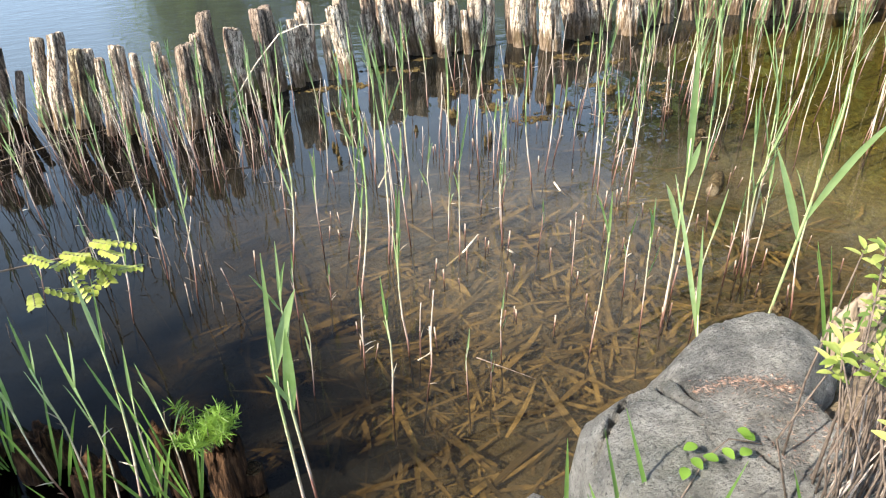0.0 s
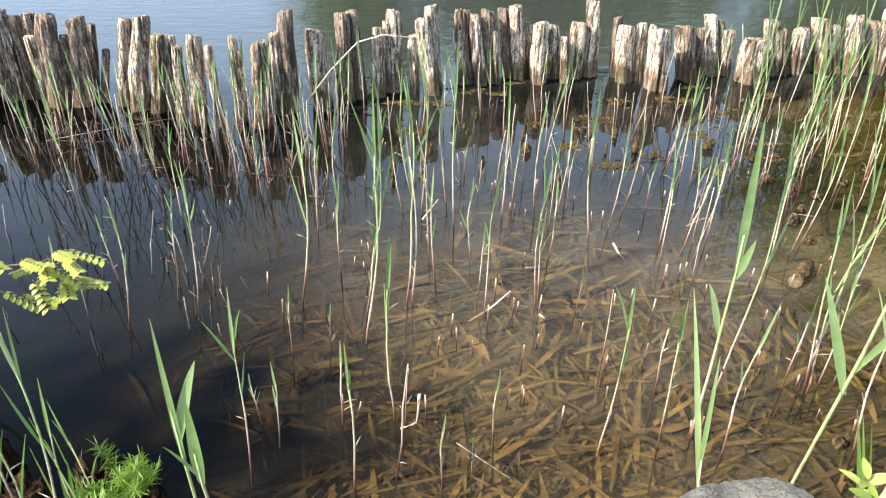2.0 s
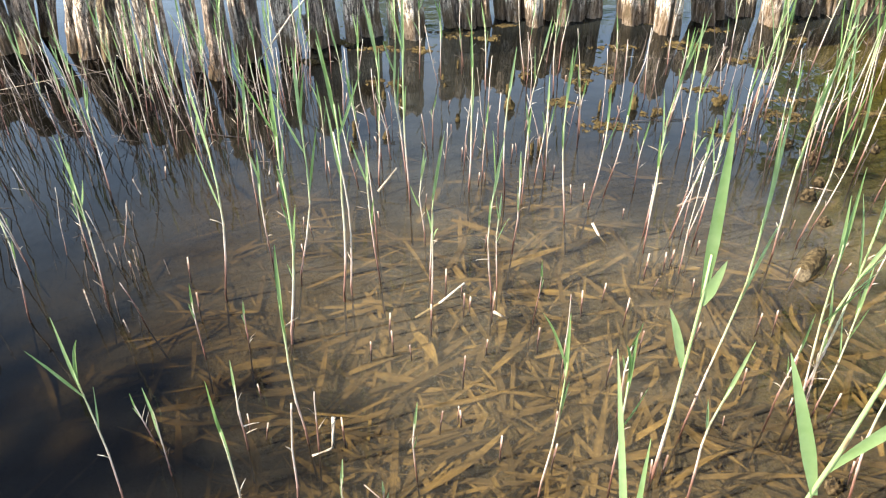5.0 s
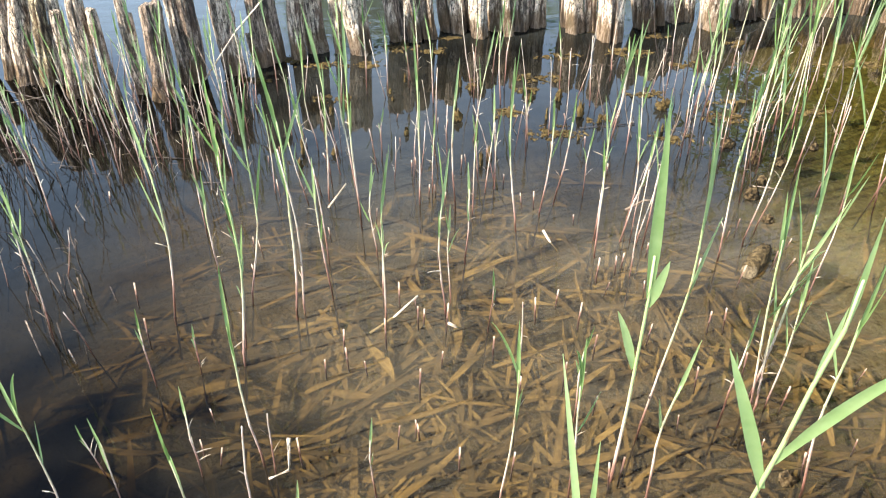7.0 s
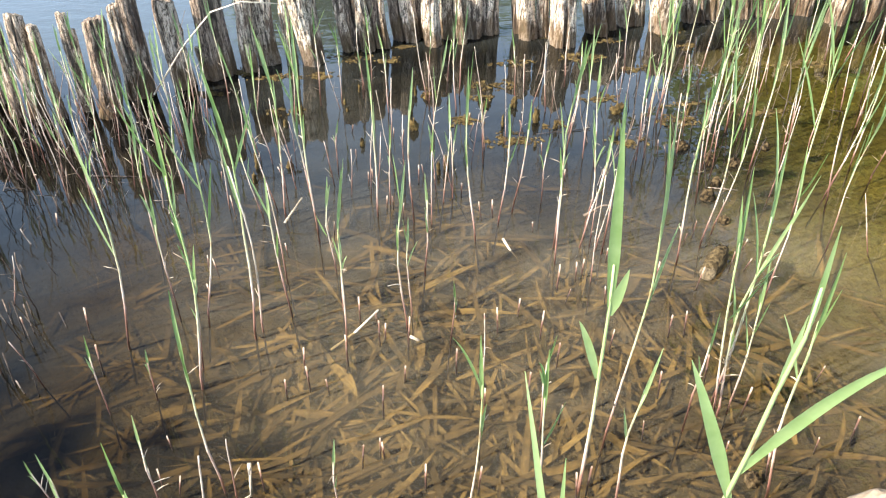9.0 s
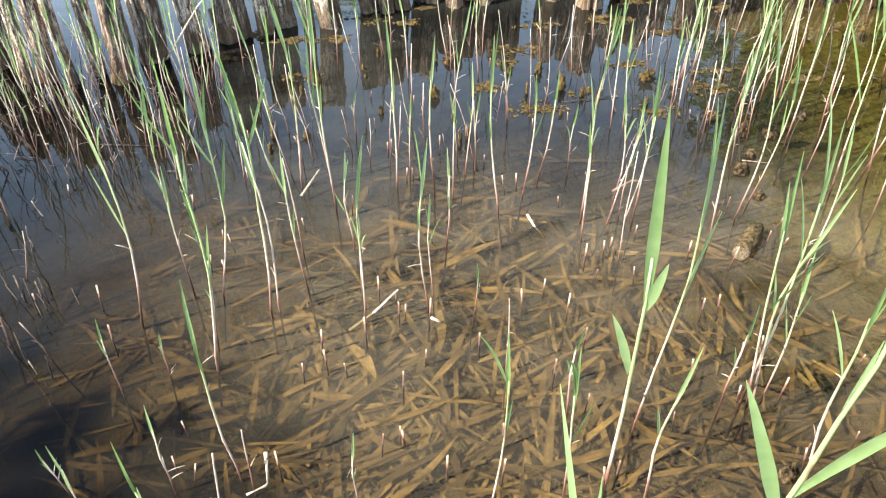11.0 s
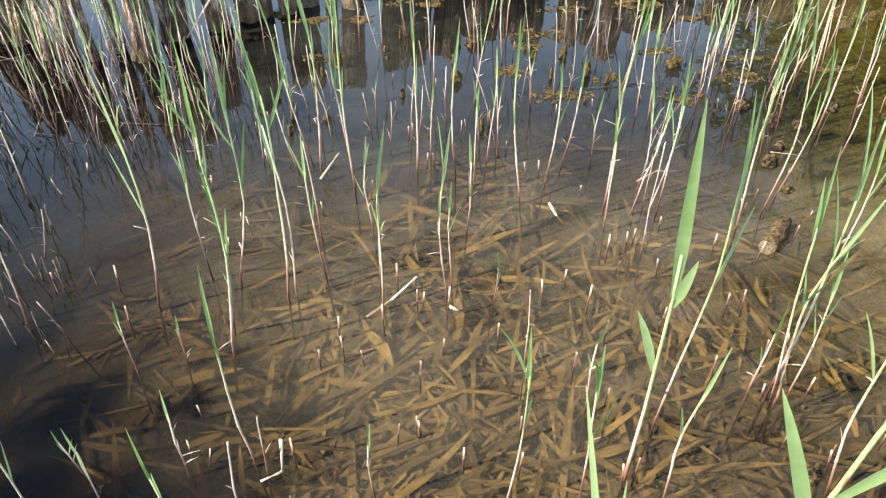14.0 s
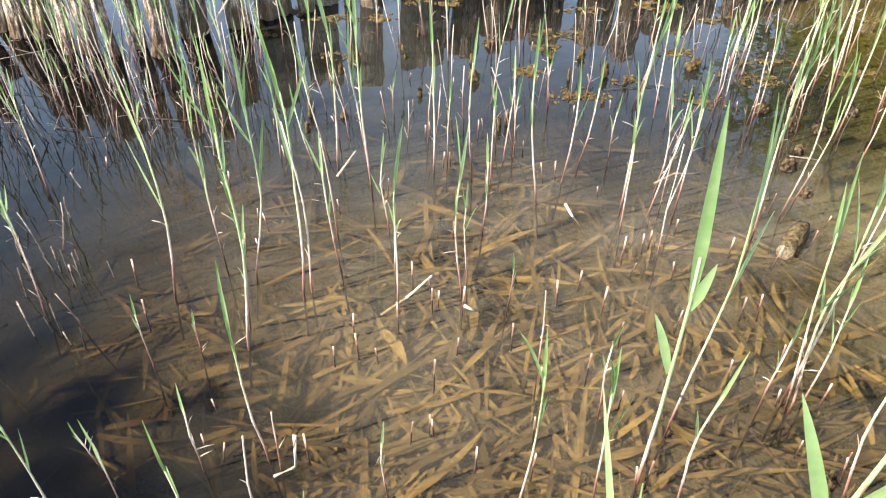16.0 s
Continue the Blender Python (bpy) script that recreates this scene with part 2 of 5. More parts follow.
def litter_material():
    """Dead leaf: streaks along the blade, darker rot patches, tone from leaf to leaf."""
    m, n, l, p = material("sunken_leaf")
    streak = grain(n, l, 9, (0.22, 5, 1), 5, shift=True, rough=0.7)
    rot = grain(n, l, 14, (1, 1, 1), 5, coords="World", rough=0.7)
    geo = n.new("ShaderNodeNewGeometry").outputs["Random Per Island"]
    rnd = maths(n, l, 'FRACT', maths(n, l, 'ADD', geo, n.new("ShaderNodeObjectInfo").outputs["Random"]))
    mix = maths(n, l, 'ADD', maths(n, l, 'MULTIPLY', streak, 0.7), maths(n, l, 'MULTIPLY', rnd, 0.36))
    c = ramp(n, l, mix, [(0.28, (0.045, 0.032, 0.017)), (0.46, (0.128, 0.088, 0.042)), (0.64, (0.24, 0.168, 0.074)), (0.84, (0.41, 0.305, 0.138))])
    dark = ramp(n, l, rot, [(0.46, (0, 0, 0)), (0.62, (0.75, 0.75, 0.75))])
    l.new(mixed(n, l, dark, c, (0.06, 0.042, 0.02)), p.inputs["Base Color"])
    p.inputs["Roughness"].default_value = 0.8
    return m


def leaf_material(name, dark, light, glow=0.35, rough=0.45):
    m, n, l, p = material(name)
    rnd = n.new("ShaderNodeObjectInfo").outputs["Random"]
    f = grain(n, l, 30, (1, 1, 1), 3, shift=True)
    mix = maths(n, l, 'ADD', maths(n, l, 'MULTIPLY', f, 0.5), maths(n, l, 'MULTIPLY', rnd, 0.5))
    c = ramp(n, l, mix, [(0.25, dark), (0.75, light)])
    l.new(c, p.inputs["Base Color"])
    p.inputs["Roughness"].default_value = rough
    tr = n.new("ShaderNodeBsdfTranslucent")
    l.new(c, tr.inputs["Color"])
    ms = node(n, "ShaderNodeMixShader", Fac=glow)
    l.new(p.outputs[0], ms.inputs[1])
    l.new(tr.outputs[0], ms.inputs[2])
    l.new(ms.outputs[0], n["Material Output"].inputs["Surface"])
    return m


def stub_material():
    """Cut reed: pale at the cut end, dark and wet at the water."""
    m, n, l, p = material("cut_reed")
    sx = n.new("ShaderNodeSeparateXYZ")
    l.new(n.new("ShaderNodeTexCoord").outputs["Object"], sx.inputs[0])
    rnd = n.new("ShaderNodeObjectInfo").outputs["Random"]
    zz = maths(n, l, 'ADD', sx.outputs["Z"], maths(n, l, 'MULTIPLY', maths(n, l, 'SUBTRACT', rnd, 0.75), 0.35))
    c = ramp(n, l, zz, [(0.05, (0.02, 0.012, 0.008)), (0.45, (0.07, 0.032, 0.022)), (0.70, (0.15, 0.075, 0.05)), (0.86, (0.40, 0.32, 0.25))])
    l.new(c, p.inputs["Base Color"])
    p.inputs["Roughness"].default_value = 0.55
    return m


def rock_material():
    m, n, l, p = material("grey_rock")
    big, mid, fine = grain(n, l, 3.5), grain(n, l, 16), grain(n, l, 120, rough=0.7)
    c = ramp(n, l, mid, [(0.3, (0.080, 0.076, 0.068)), (0.5, (0.215, 0.205, 0.185)), (0.7, (0.40, 0.38, 0.34))])
    c = mixed(n, l, ramp(n, l, big, [(0.5, (0, 0, 0)), (0.7, (0.5, 0.5, 0.5))]), c, (0.19, 0.20, 0.15))
    thin = grain(n, l, 75, (1, 5, 2), 5, rough=0.75)
    thin2 = grain(n, l, 75, (5, 1, 2), 5, rough=0.75)
    speck = ramp(n, l, maths(n, l, 'MAXIMUM', fine, maths(n, l, 'MAXIMUM', thin, thin2)), [(0.60, (0, 0, 0)), (0.70, (0.75, 0.75, 0.75))])
    c = mixed(n, l, speck, c, (0.42, 0.43, 0.40))
    dark = ramp(n, l, maths(n, l, 'MINIMUM', fine, thin), [(0.36, (0.85, 0.85, 0.85)), (0.44, (0, 0, 0))])
    l.new(mixed(n, l, dark, c, (0.05, 0.05, 0.05)), p.inputs["Base Color"])
    p.inputs["Roughness"].default_value = 0.8
    scratch = grain(n, l, 60, (1, 3, 1), 6, rough=0.75)
    bumped(n, l, p, maths(n, l, 'ADD', mid, maths(n, l, 'ADD', maths(n, l, 'MULTIPLY', fine, 0.9), scratch)), 1.0, 0.028)
    return m


def rough_material(name, stops, scale=40, bump=0.01, rough=0.9, stretch=(1, 1, 1)):
    m, n, l, p = material(name)
    p.inputs["Specular IOR Level"].default_value = 0.15
    f = grain(n, l, scale, stretch, shift=True)
    l.new(ramp(n, l, f, stops), p.inputs["Base Color"])
    p.inputs["Roughness"].default_value = rough
    bumped(n, l, p, f, 0.8, bump)
    return m


GROUND, POST, STUB, ROCK = ground_material(), post_material(), stub_material(), rock_material()
STEM = stem_material("reed_stem", (0.41, 0.385, 0.25), (0.27, 0.345, 0.145))
BARESTEM = stem_material("bare_reed_stem", (0.42, 0.355, 0.28), (0.47, 0.41, 0.33))
BLADE = leaf_material("reed_leaf_green", (0.12, 0.205, 0.056), (0.285, 0.372, 0.168), 0.33)
OLDSTEM = dry_material("old_reed", [(0.25, (0.014, 0.009, 0.006)), (0.53, (0.040, 0.026, 0.018)), (0.67, (0.19, 0.14, 0.105)), (0.82, (0.62, 0.54, 0.45))])
GRASS = leaf_material("bank_grass", (0.07, 0.15, 0.025), (0.17, 0.28, 0.06), 0.35)
DRYSTEM = dry_material("dry_reed", [(0.25, (0.09, 0.06, 0.04)), (0.48, (0.27, 0.21, 0.145)), (0.74, (0.62, 0.55, 0.44))])
LITTER = litter_material()
ALGAE = rough_material("floating_algae", [(0.35, (0.026, 0.019, 0.008)), (0.52, (0.070, 0.047, 0.017)), (0.68, (0.125, 0.095, 0.036))], 60, 0.004)
MOSSLOG = rough_material("mossy_wood", [(0.38, (0.008, 0.006, 0.003)), (0.5, (0.045, 0.030, 0.014)), (0.70, (0.12, 0.088, 0.045))], 80, 0.012)
CUTEND = rough_material("worn_cut_end", [(0.35, (0.035, 0.026, 0.016)), (0.65, (0.15, 0.118, 0.072))], 160, 0.003)
TANSTONE = rough_material("tan_stone", [(0.3, (0.10, 0.075, 0.05)), (0.5, (0.23, 0.18, 0.13)), (0.7, (0.36, 0.29, 0.22))], 34, 0.012, 0.9, (1, 1, 0.35))
TANWOOD = rough_material("tan_wood", [(0.36, (0.014, 0.010, 0.005)), (0.5, (0.055, 0.039, 0.018)), (0.66, (0.135, 0.098, 0.048))], 110, 0.008)
ROTTEN = rough_material("rotten_wood", [(0.35, (0.006, 0.004, 0.003)), (0.52, (0.035, 0.018, 0.009)), (0.68, (0.13, 0.07, 0.035))], 70, 0.02, 1.0, (1, 1, 0.18))
SHRUBLEAF = leaf_material("shrub_leaf", (0.20, 0.27, 0.05), (0.45, 0.47, 0.15), 0.35)
OLDLEAF = leaf_material("old_shrub_leaf", (0.06, 0.11, 0.025), (0.17, 0.23, 0.06), 0.3)
FEATHER = leaf_material("feathery_leaf", (0.09, 0.18, 0.02), (0.21, 0.34, 0.05), 0.4)
LEAFLET = leaf_material("yellow_green_leaflet", (0.28, 0.33, 0.05), (0.46, 0.48, 0.11), 0.4)
PALE = rough_material("bleached_stalk", [(0.3, (0.42, 0.35, 0.27)), (0.7, (0.66, 0.58, 0.47))], 90, 0.002, 0.7)
DEADTWIG = rough_material("dead_twig", [(0.3, (0.20, 0.16, 0.13)), (0.7, (0.40, 0.34, 0.29))], 80, 0.003)
TWIG = rough_material("twig_bark", [(0.3, (0.06, 0.045, 0.034)), (0.7, (0.18, 0.14, 0.11))], 80, 0.003)
BUD = rough_material("red_bud", [(0.3, (0.40, 0.05, 0.06)), (0.7, (0.60, 0.16, 0.14))], 60, 0.002, 0.5)
NEEDLE = rough_material("fallen_litter", [(0.3, (0.11, 0.06, 0.04)), (0.5, (0.27, 0.165, 0.12)), (0.7, (0.46, 0.36, 0.29))], 90, 0.002)
CROWN = leaf_material("far_tree_leaf", (0.10, 0.17, 0.035), (0.24, 0.33, 0.09), 0.35, 0.6)
BARK = rough_material("far_tree_bark", [(0.3, (0.05, 0.04, 0.03)), (0.7, (0.15, 0.12, 0.09))], 12, 0.03)


# ---- building helpers ----
def link_mesh(name, verts, faces, mat, parent=None, label="", smooth=True):
    me = bpy.data.meshes.new(name)
    me.from_pydata(verts, [], faces)
    if smooth:
        me.polygons.foreach_set("use_smooth", [True] * len(me.polygons))
    me.materials.append(mat)
    me.update()
    ob = new(name, me)
    ob.parent = parent
    if label:
        tagged(ob, label)
    return ob


def empty_at(name, x, y, z=0.0, turn=0.0):
    ob = new(name)
    ob.matrix_basis = pose(x, y, z, 0, 0, turn)
    ob.empty_display_size = 0.05
    return ob


def tube(points, radii, sides=6, closed=True):
    """A round tapered rod along points."""
    verts, faces = [], []
    pts = [Vector(p) for p in points]
    for k, p in enumerate(pts):
        d = (pts[min(k + 1, len(pts) - 1)] - pts[max(k - 1, 0)]).normalized()
        a = d.orthogonal().normalized() if abs(d.z) < 0.9 else d.cross(Vector((0, 1, 0))).normalized()
        b = d.cross(a)
        for s in range(sides):
            w = 2 * math.pi * s / sides
            verts.append(p + (a * math.cos(w) + b * math.sin(w)) * radii[k])
    for k in range(len(pts) - 1):
        for s in range(sides):
            q = (s + 1) % sides
            faces.append((k * sides + s, k * sides + q, (k + 1) * sides + q, (k + 1) * sides + s))
    if closed:
        faces.append(tuple(range(sides))[::-1])
        faces.append(tuple((len(pts) - 1) * sides + s for s in range(sides)))
    return verts, faces


def blade(start, tip, width, sag=0.0, side=None, steps=8, fold=0.25, lean=None):
    """A lance-shaped leaf from start to tip, bowed down by sag, folded along its midrib."""
    s, t = Vector(start), Vector(tip)
    d = t - s
    across = side if side else d.cross(Vector((random.uniform(-0.4, 0.4), -1, random.uniform(-0.2, 0.3)))).normalized()
    across = (across - d.normalized() * across.dot(d.normalized())).normalized()
    up = across.cross(d).normalized()
    verts, faces = [], []
    for k in range(steps + 1):
        f = k / steps
        c = s + d * f + Vector((0, 0, 4 * sag * f * (1 - f)))
        w = width * 0.5 * (0.45 + 0.55 * min(1, f / 0.3)) * (1 - f ** 2.4) ** 0.85
        w = max(w, 0.0004)
        verts += [c - across * w + up * w * fold, c, c + across * w + up * w * fold]
    for k in range(steps):
        for j in range(2):
            a = 3 * k + j
            faces.append((a, a + 1, a + 4, a + 3))
    return verts, faces


def lump(rx, ry, rz, rough=0.25, scale=2.0, sub=3, seed=0.0, flat=None):
    """An uneven rounded body: verts, faces."""
    bm = bmesh.new()
    bmesh.ops.create_icosphere(bm, subdivisions=sub, radius=1.0)
    for v in bm.verts:
        d = v.co.normalized()
        k = 1 + rough * noise.fractal(d * scale + Vector((seed, seed * 0.7, 3.1)), 0.7, 2.0, 4)
        v.co = Vector((d.x * rx * k, d.y * ry * k, d.z * rz * k))
        if flat is not None and v.co.z < flat:
            v.co.z = flat
    verts = [v.co.copy() for v in bm.verts]
    faces = [tuple(v.index for v in f.verts) for f in bm.faces]
    bm.free()
    return verts, faces


# ---- ground, water ----
SHORE = [(-9, 3.2), (-3.0, 1.55), (-1.25, 0.90), (-0.62, 0.58), (0.02, 0.47), (0.55, 0.72), (1.08, 0.93), (1.57, 1.10), (2.54, 1.53), (3.3, 2.6), (3.6, 3.6), (4.0, 6.0), (5.0, 9.0), (14, 14)]


def shore_y(x):
    if x <= SHORE[0][0]:
        return SHORE[0][1]
    for (xa, ya), (xb, yb) in zip(SHORE, SHORE[1:]):
        if x <= xb:
            return ya + (yb - ya) * (x - xa) / (xb - xa)
    return SHORE[-1][1]


def ground_z(x, y):
    inland = shore_y(x) - y
    bumps = 0.03 * noise.noise(Vector((x * 3, y * 3, 0))) + 0.012 * noise.noise(Vector((x * 11, y * 11, 4)))
    if inland > 0:
        # the bank is low to the west and rises to the foot of the boulder
        rise = max(0.0, min(1.0, (x + 0.30) / 0.40))
        bank = 0.14 + 0.30 * rise * rise * (3 - 2 * rise)
        z = bank * (1 - math.exp(-inland / 0.13)) - 0.04 + (0.44 - bank) * (1 - math.exp(-max(0.0, inland - 0.45) / 0.35))
        return z + bumps + 0.01 * min(inland, 40)
    out = -inland
    deep = 0.20 + 0.18 * max(0.0, min(1.0, (-0.45 - x) / 0.7))
    if y > 3.4:
        deep += min(1.2, (y - 3.4) * 0.5)
    z = -0.04 - deep * (1 - math.exp(-out / 0.22)) + bumps
    if y > 27:
        z = max(z, -1.5 + (y - 27) * 0.7)
        z = min(z, 0.6)
    return z


def axis_lines(lo, hi, step, reach):
    inner = [lo + step * k for k in range(int((hi - lo) / step) + 1)]
    left, right, d = [], [], step
    p, q = inner[0], inner[-1]
    while p > -reach:
        d *= 1.25
        p, q = p - d, q + d
        left.append(p)
        right.append(q)
    return left[::-1] + inner + right


def build_ground():
    xs, ys = axis_lines(-2.6, 3.6, 0.06, 1500), axis_lines(-0.6, 4.2, 0.06, 1500)
    verts = [(x, y, ground_z(x, y)) for y in ys for x in xs]
    w = len(xs)
    faces = [(j * w + i, j * w + i + 1, (j + 1) * w + i + 1, (j + 1) * w + i) for j in range(len(ys) - 1) for i in range(w - 1)]
    ob = link_mesh("ground", verts, faces, GROUND)
    tagged(ob, "brown earth bank and dark muddy pond bed", "ground", kind="structure")


def build_water():
    bm = bmesh.new()
    pts = [(-80, -2), (80, -2), (80, 60), (-80, 60)]
    bm.faces.new([bm.verts.new((x, y, 0)) for x, y in pts])
    me = bpy.data.meshes.new("water")
    bm.to_mesh(me)
    bm.free()
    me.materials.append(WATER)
    ob = new("water", me)
    ob.visible_shadow = False
    tagged(ob, "calm clear shallow pond water over brown leaf litter", "water", kind="structure")


build_ground()
build_water()


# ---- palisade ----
# 'd' puts the shade on left and back-row stakes into their wood colour
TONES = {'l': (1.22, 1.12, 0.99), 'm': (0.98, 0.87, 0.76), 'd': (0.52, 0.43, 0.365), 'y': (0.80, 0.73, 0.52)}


def post(x, y, h, r, dx, dy, tone):
    """A round stake that stands in the pond; (dx, dy) is the lean of its top."""
    sides, rings = 44, 22
    seed = x * 17.3 + y * 5.1
    oval, turn = random.uniform(0.9, 1.1), random.uniform(0, 6.3)
    tilt = random.uniform(-0.35, 0.35), random.uniform(-0.5, 0.1)
    ragged = random.choice([0.0, 0.05, 0.15, 0.45]) * r
    gash, bite = random.uniform(0, 6.3), random.choice([0.0, 0.18, 0.34])
    verts, faces = [], []
    low = -0.35
    for k in range(rings + 1):
        f = k / rings
        z = low + (h - low) * f
        c = Vector((dx * z / h, dy * z / h, 0))
        c += Vector((noise.noise(Vector((seed, z * 4, 2))), noise.noise(Vector((seed, z * 4, 6))), 0)) * r * 0.4
        for s in range(sides):
            w = 2 * math.pi * s / sides
            ca, sa = math.cos(w + turn), math.sin(w + turn)
            g = noise.noise(Vector((ca * 2.4 + seed, sa * 2.4, z * 2.6)))
            groove = min(0, noise.noise(Vector((ca * 4.6 + seed, sa * 4.6, z * 2.0 + 9))) + 0.10)
            fine = min(0, noise.noise(Vector((ca * 10 + seed, sa * 10, z * 5.0 + 4))) + 0.05)
            chip = min(0, noise.noise(Vector((ca * 3 + seed, sa * 3, z * 16 + 2))) + 0.25)
            knot = max(0, noise.noise(Vector((ca * 1.6, sa * 1.6 + seed, z * 9))) - 0.35)
            # a long split runs down one side from the head
            side = math.cos(w - gash)
            open_split = bite * max(0, side - 0.55) * 2.2 * max(0, f - 0.45)
            rr = r * (1.05 + 0.18 * g + 0.75 * groove + 0.40 * fine + 0.32 * chip + 0.6 * knot - open_split) * (1.08 - 0.14 * f)
            zz = z
            if k == rings:
                rr *= 0.92
            if k >= rings - 1:
                zz += (tilt[0] * ca + tilt[1] * sa) * r * 0.6 + ragged * (noise.noise(Vector((ca * 3 + seed, sa * 3, 1))) + 0.5 * noise.noise(Vector((ca * 8 + seed, sa * 8, 1))))
            verts.append((c.x + ca * rr * oval, c.y + sa * rr / oval, zz))
    for k in range(rings):
        for s in range(sides):
            q = (s + 1) % sides
            faces.append((k * sides + s, k * sides + q, (k + 1) * sides + q, (k + 1) * sides + s))
    top = len(verts)
    base = rings * sides
    ring2 = []
    mid = sum((Vector(verts[base + s]) for s in range(sides)), Vector()) / sides
    for s in range(sides):
        v = Vector(verts[base + s])
        ring2.append(v.lerp(mid, 0.5) + Vector((0, 0, 0.004 + 0.2 * r * noise.noise(v * 40))))
    verts += ring2 + [mid + Vector((0, 0, -0.12 * r))]
    for s in range(sides):
        q = (s + 1) % sides
        faces.append((base + s, base + q, top + q, top + s))
        faces.append((top + s, top + q, top + sides))
    ob = link_mesh("palisade_post", verts, faces, POST, smooth=True)
    ob.location = (x, y, 0)
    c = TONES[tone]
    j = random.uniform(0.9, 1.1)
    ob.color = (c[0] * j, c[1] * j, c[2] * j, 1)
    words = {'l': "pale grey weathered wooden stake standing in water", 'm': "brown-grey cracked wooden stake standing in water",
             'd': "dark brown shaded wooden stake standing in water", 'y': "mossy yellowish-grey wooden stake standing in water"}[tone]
    tagged(ob, words, "post", "palisade posts")


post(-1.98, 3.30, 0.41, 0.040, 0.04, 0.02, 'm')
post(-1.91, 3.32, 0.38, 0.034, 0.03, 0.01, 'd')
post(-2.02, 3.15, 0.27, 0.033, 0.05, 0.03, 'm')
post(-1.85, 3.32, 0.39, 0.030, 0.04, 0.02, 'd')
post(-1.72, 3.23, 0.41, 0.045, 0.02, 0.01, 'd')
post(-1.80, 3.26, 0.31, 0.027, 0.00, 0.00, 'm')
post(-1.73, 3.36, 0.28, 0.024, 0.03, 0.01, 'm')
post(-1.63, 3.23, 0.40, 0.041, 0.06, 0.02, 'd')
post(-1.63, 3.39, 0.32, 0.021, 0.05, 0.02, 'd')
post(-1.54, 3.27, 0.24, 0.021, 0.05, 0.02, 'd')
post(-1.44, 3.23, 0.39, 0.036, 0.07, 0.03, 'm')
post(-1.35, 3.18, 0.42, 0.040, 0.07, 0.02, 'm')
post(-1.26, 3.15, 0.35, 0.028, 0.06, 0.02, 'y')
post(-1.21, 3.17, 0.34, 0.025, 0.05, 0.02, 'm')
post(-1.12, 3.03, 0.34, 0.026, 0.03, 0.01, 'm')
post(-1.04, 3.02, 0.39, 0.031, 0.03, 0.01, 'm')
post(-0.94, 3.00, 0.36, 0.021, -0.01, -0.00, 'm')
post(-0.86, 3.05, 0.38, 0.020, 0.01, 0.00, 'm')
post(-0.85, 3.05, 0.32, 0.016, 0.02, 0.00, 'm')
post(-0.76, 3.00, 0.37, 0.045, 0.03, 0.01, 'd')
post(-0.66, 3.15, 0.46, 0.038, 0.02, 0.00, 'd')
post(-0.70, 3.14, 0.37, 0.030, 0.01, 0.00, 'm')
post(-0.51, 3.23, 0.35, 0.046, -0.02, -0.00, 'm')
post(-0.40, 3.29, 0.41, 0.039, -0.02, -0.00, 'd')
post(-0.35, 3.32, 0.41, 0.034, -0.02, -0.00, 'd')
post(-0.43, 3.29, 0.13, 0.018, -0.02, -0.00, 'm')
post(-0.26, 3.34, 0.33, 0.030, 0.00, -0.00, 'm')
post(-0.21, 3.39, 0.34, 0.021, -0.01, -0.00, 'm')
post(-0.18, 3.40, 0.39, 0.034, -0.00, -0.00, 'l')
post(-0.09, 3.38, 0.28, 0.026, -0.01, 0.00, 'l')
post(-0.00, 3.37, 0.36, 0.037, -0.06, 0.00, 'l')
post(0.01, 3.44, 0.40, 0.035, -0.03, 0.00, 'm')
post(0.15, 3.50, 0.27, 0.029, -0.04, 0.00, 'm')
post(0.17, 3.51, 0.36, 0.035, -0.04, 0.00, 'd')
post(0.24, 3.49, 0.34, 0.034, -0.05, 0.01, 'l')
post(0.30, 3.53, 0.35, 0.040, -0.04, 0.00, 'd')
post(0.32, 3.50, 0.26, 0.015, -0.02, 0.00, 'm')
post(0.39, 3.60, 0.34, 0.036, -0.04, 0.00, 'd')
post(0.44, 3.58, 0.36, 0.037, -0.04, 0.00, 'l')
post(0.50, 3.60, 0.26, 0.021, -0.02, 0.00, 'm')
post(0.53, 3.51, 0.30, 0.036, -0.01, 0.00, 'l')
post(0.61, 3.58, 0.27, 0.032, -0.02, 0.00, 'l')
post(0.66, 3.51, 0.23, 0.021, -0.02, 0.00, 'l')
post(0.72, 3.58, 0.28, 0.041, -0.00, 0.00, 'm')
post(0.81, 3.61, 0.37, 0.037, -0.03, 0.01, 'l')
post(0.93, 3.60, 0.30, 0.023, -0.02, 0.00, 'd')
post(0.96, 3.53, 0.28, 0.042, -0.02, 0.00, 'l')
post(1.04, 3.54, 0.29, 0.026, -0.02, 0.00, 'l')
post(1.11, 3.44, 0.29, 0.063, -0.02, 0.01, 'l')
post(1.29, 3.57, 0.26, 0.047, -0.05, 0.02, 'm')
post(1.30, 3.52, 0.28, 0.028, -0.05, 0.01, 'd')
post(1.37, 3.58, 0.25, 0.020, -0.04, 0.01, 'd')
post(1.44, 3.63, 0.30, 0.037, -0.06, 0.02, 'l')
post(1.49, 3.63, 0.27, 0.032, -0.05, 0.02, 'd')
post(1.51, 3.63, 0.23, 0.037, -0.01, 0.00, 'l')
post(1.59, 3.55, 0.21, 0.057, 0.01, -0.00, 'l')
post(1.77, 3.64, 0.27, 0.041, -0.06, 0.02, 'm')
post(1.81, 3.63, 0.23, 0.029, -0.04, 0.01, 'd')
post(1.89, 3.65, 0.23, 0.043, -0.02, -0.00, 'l')
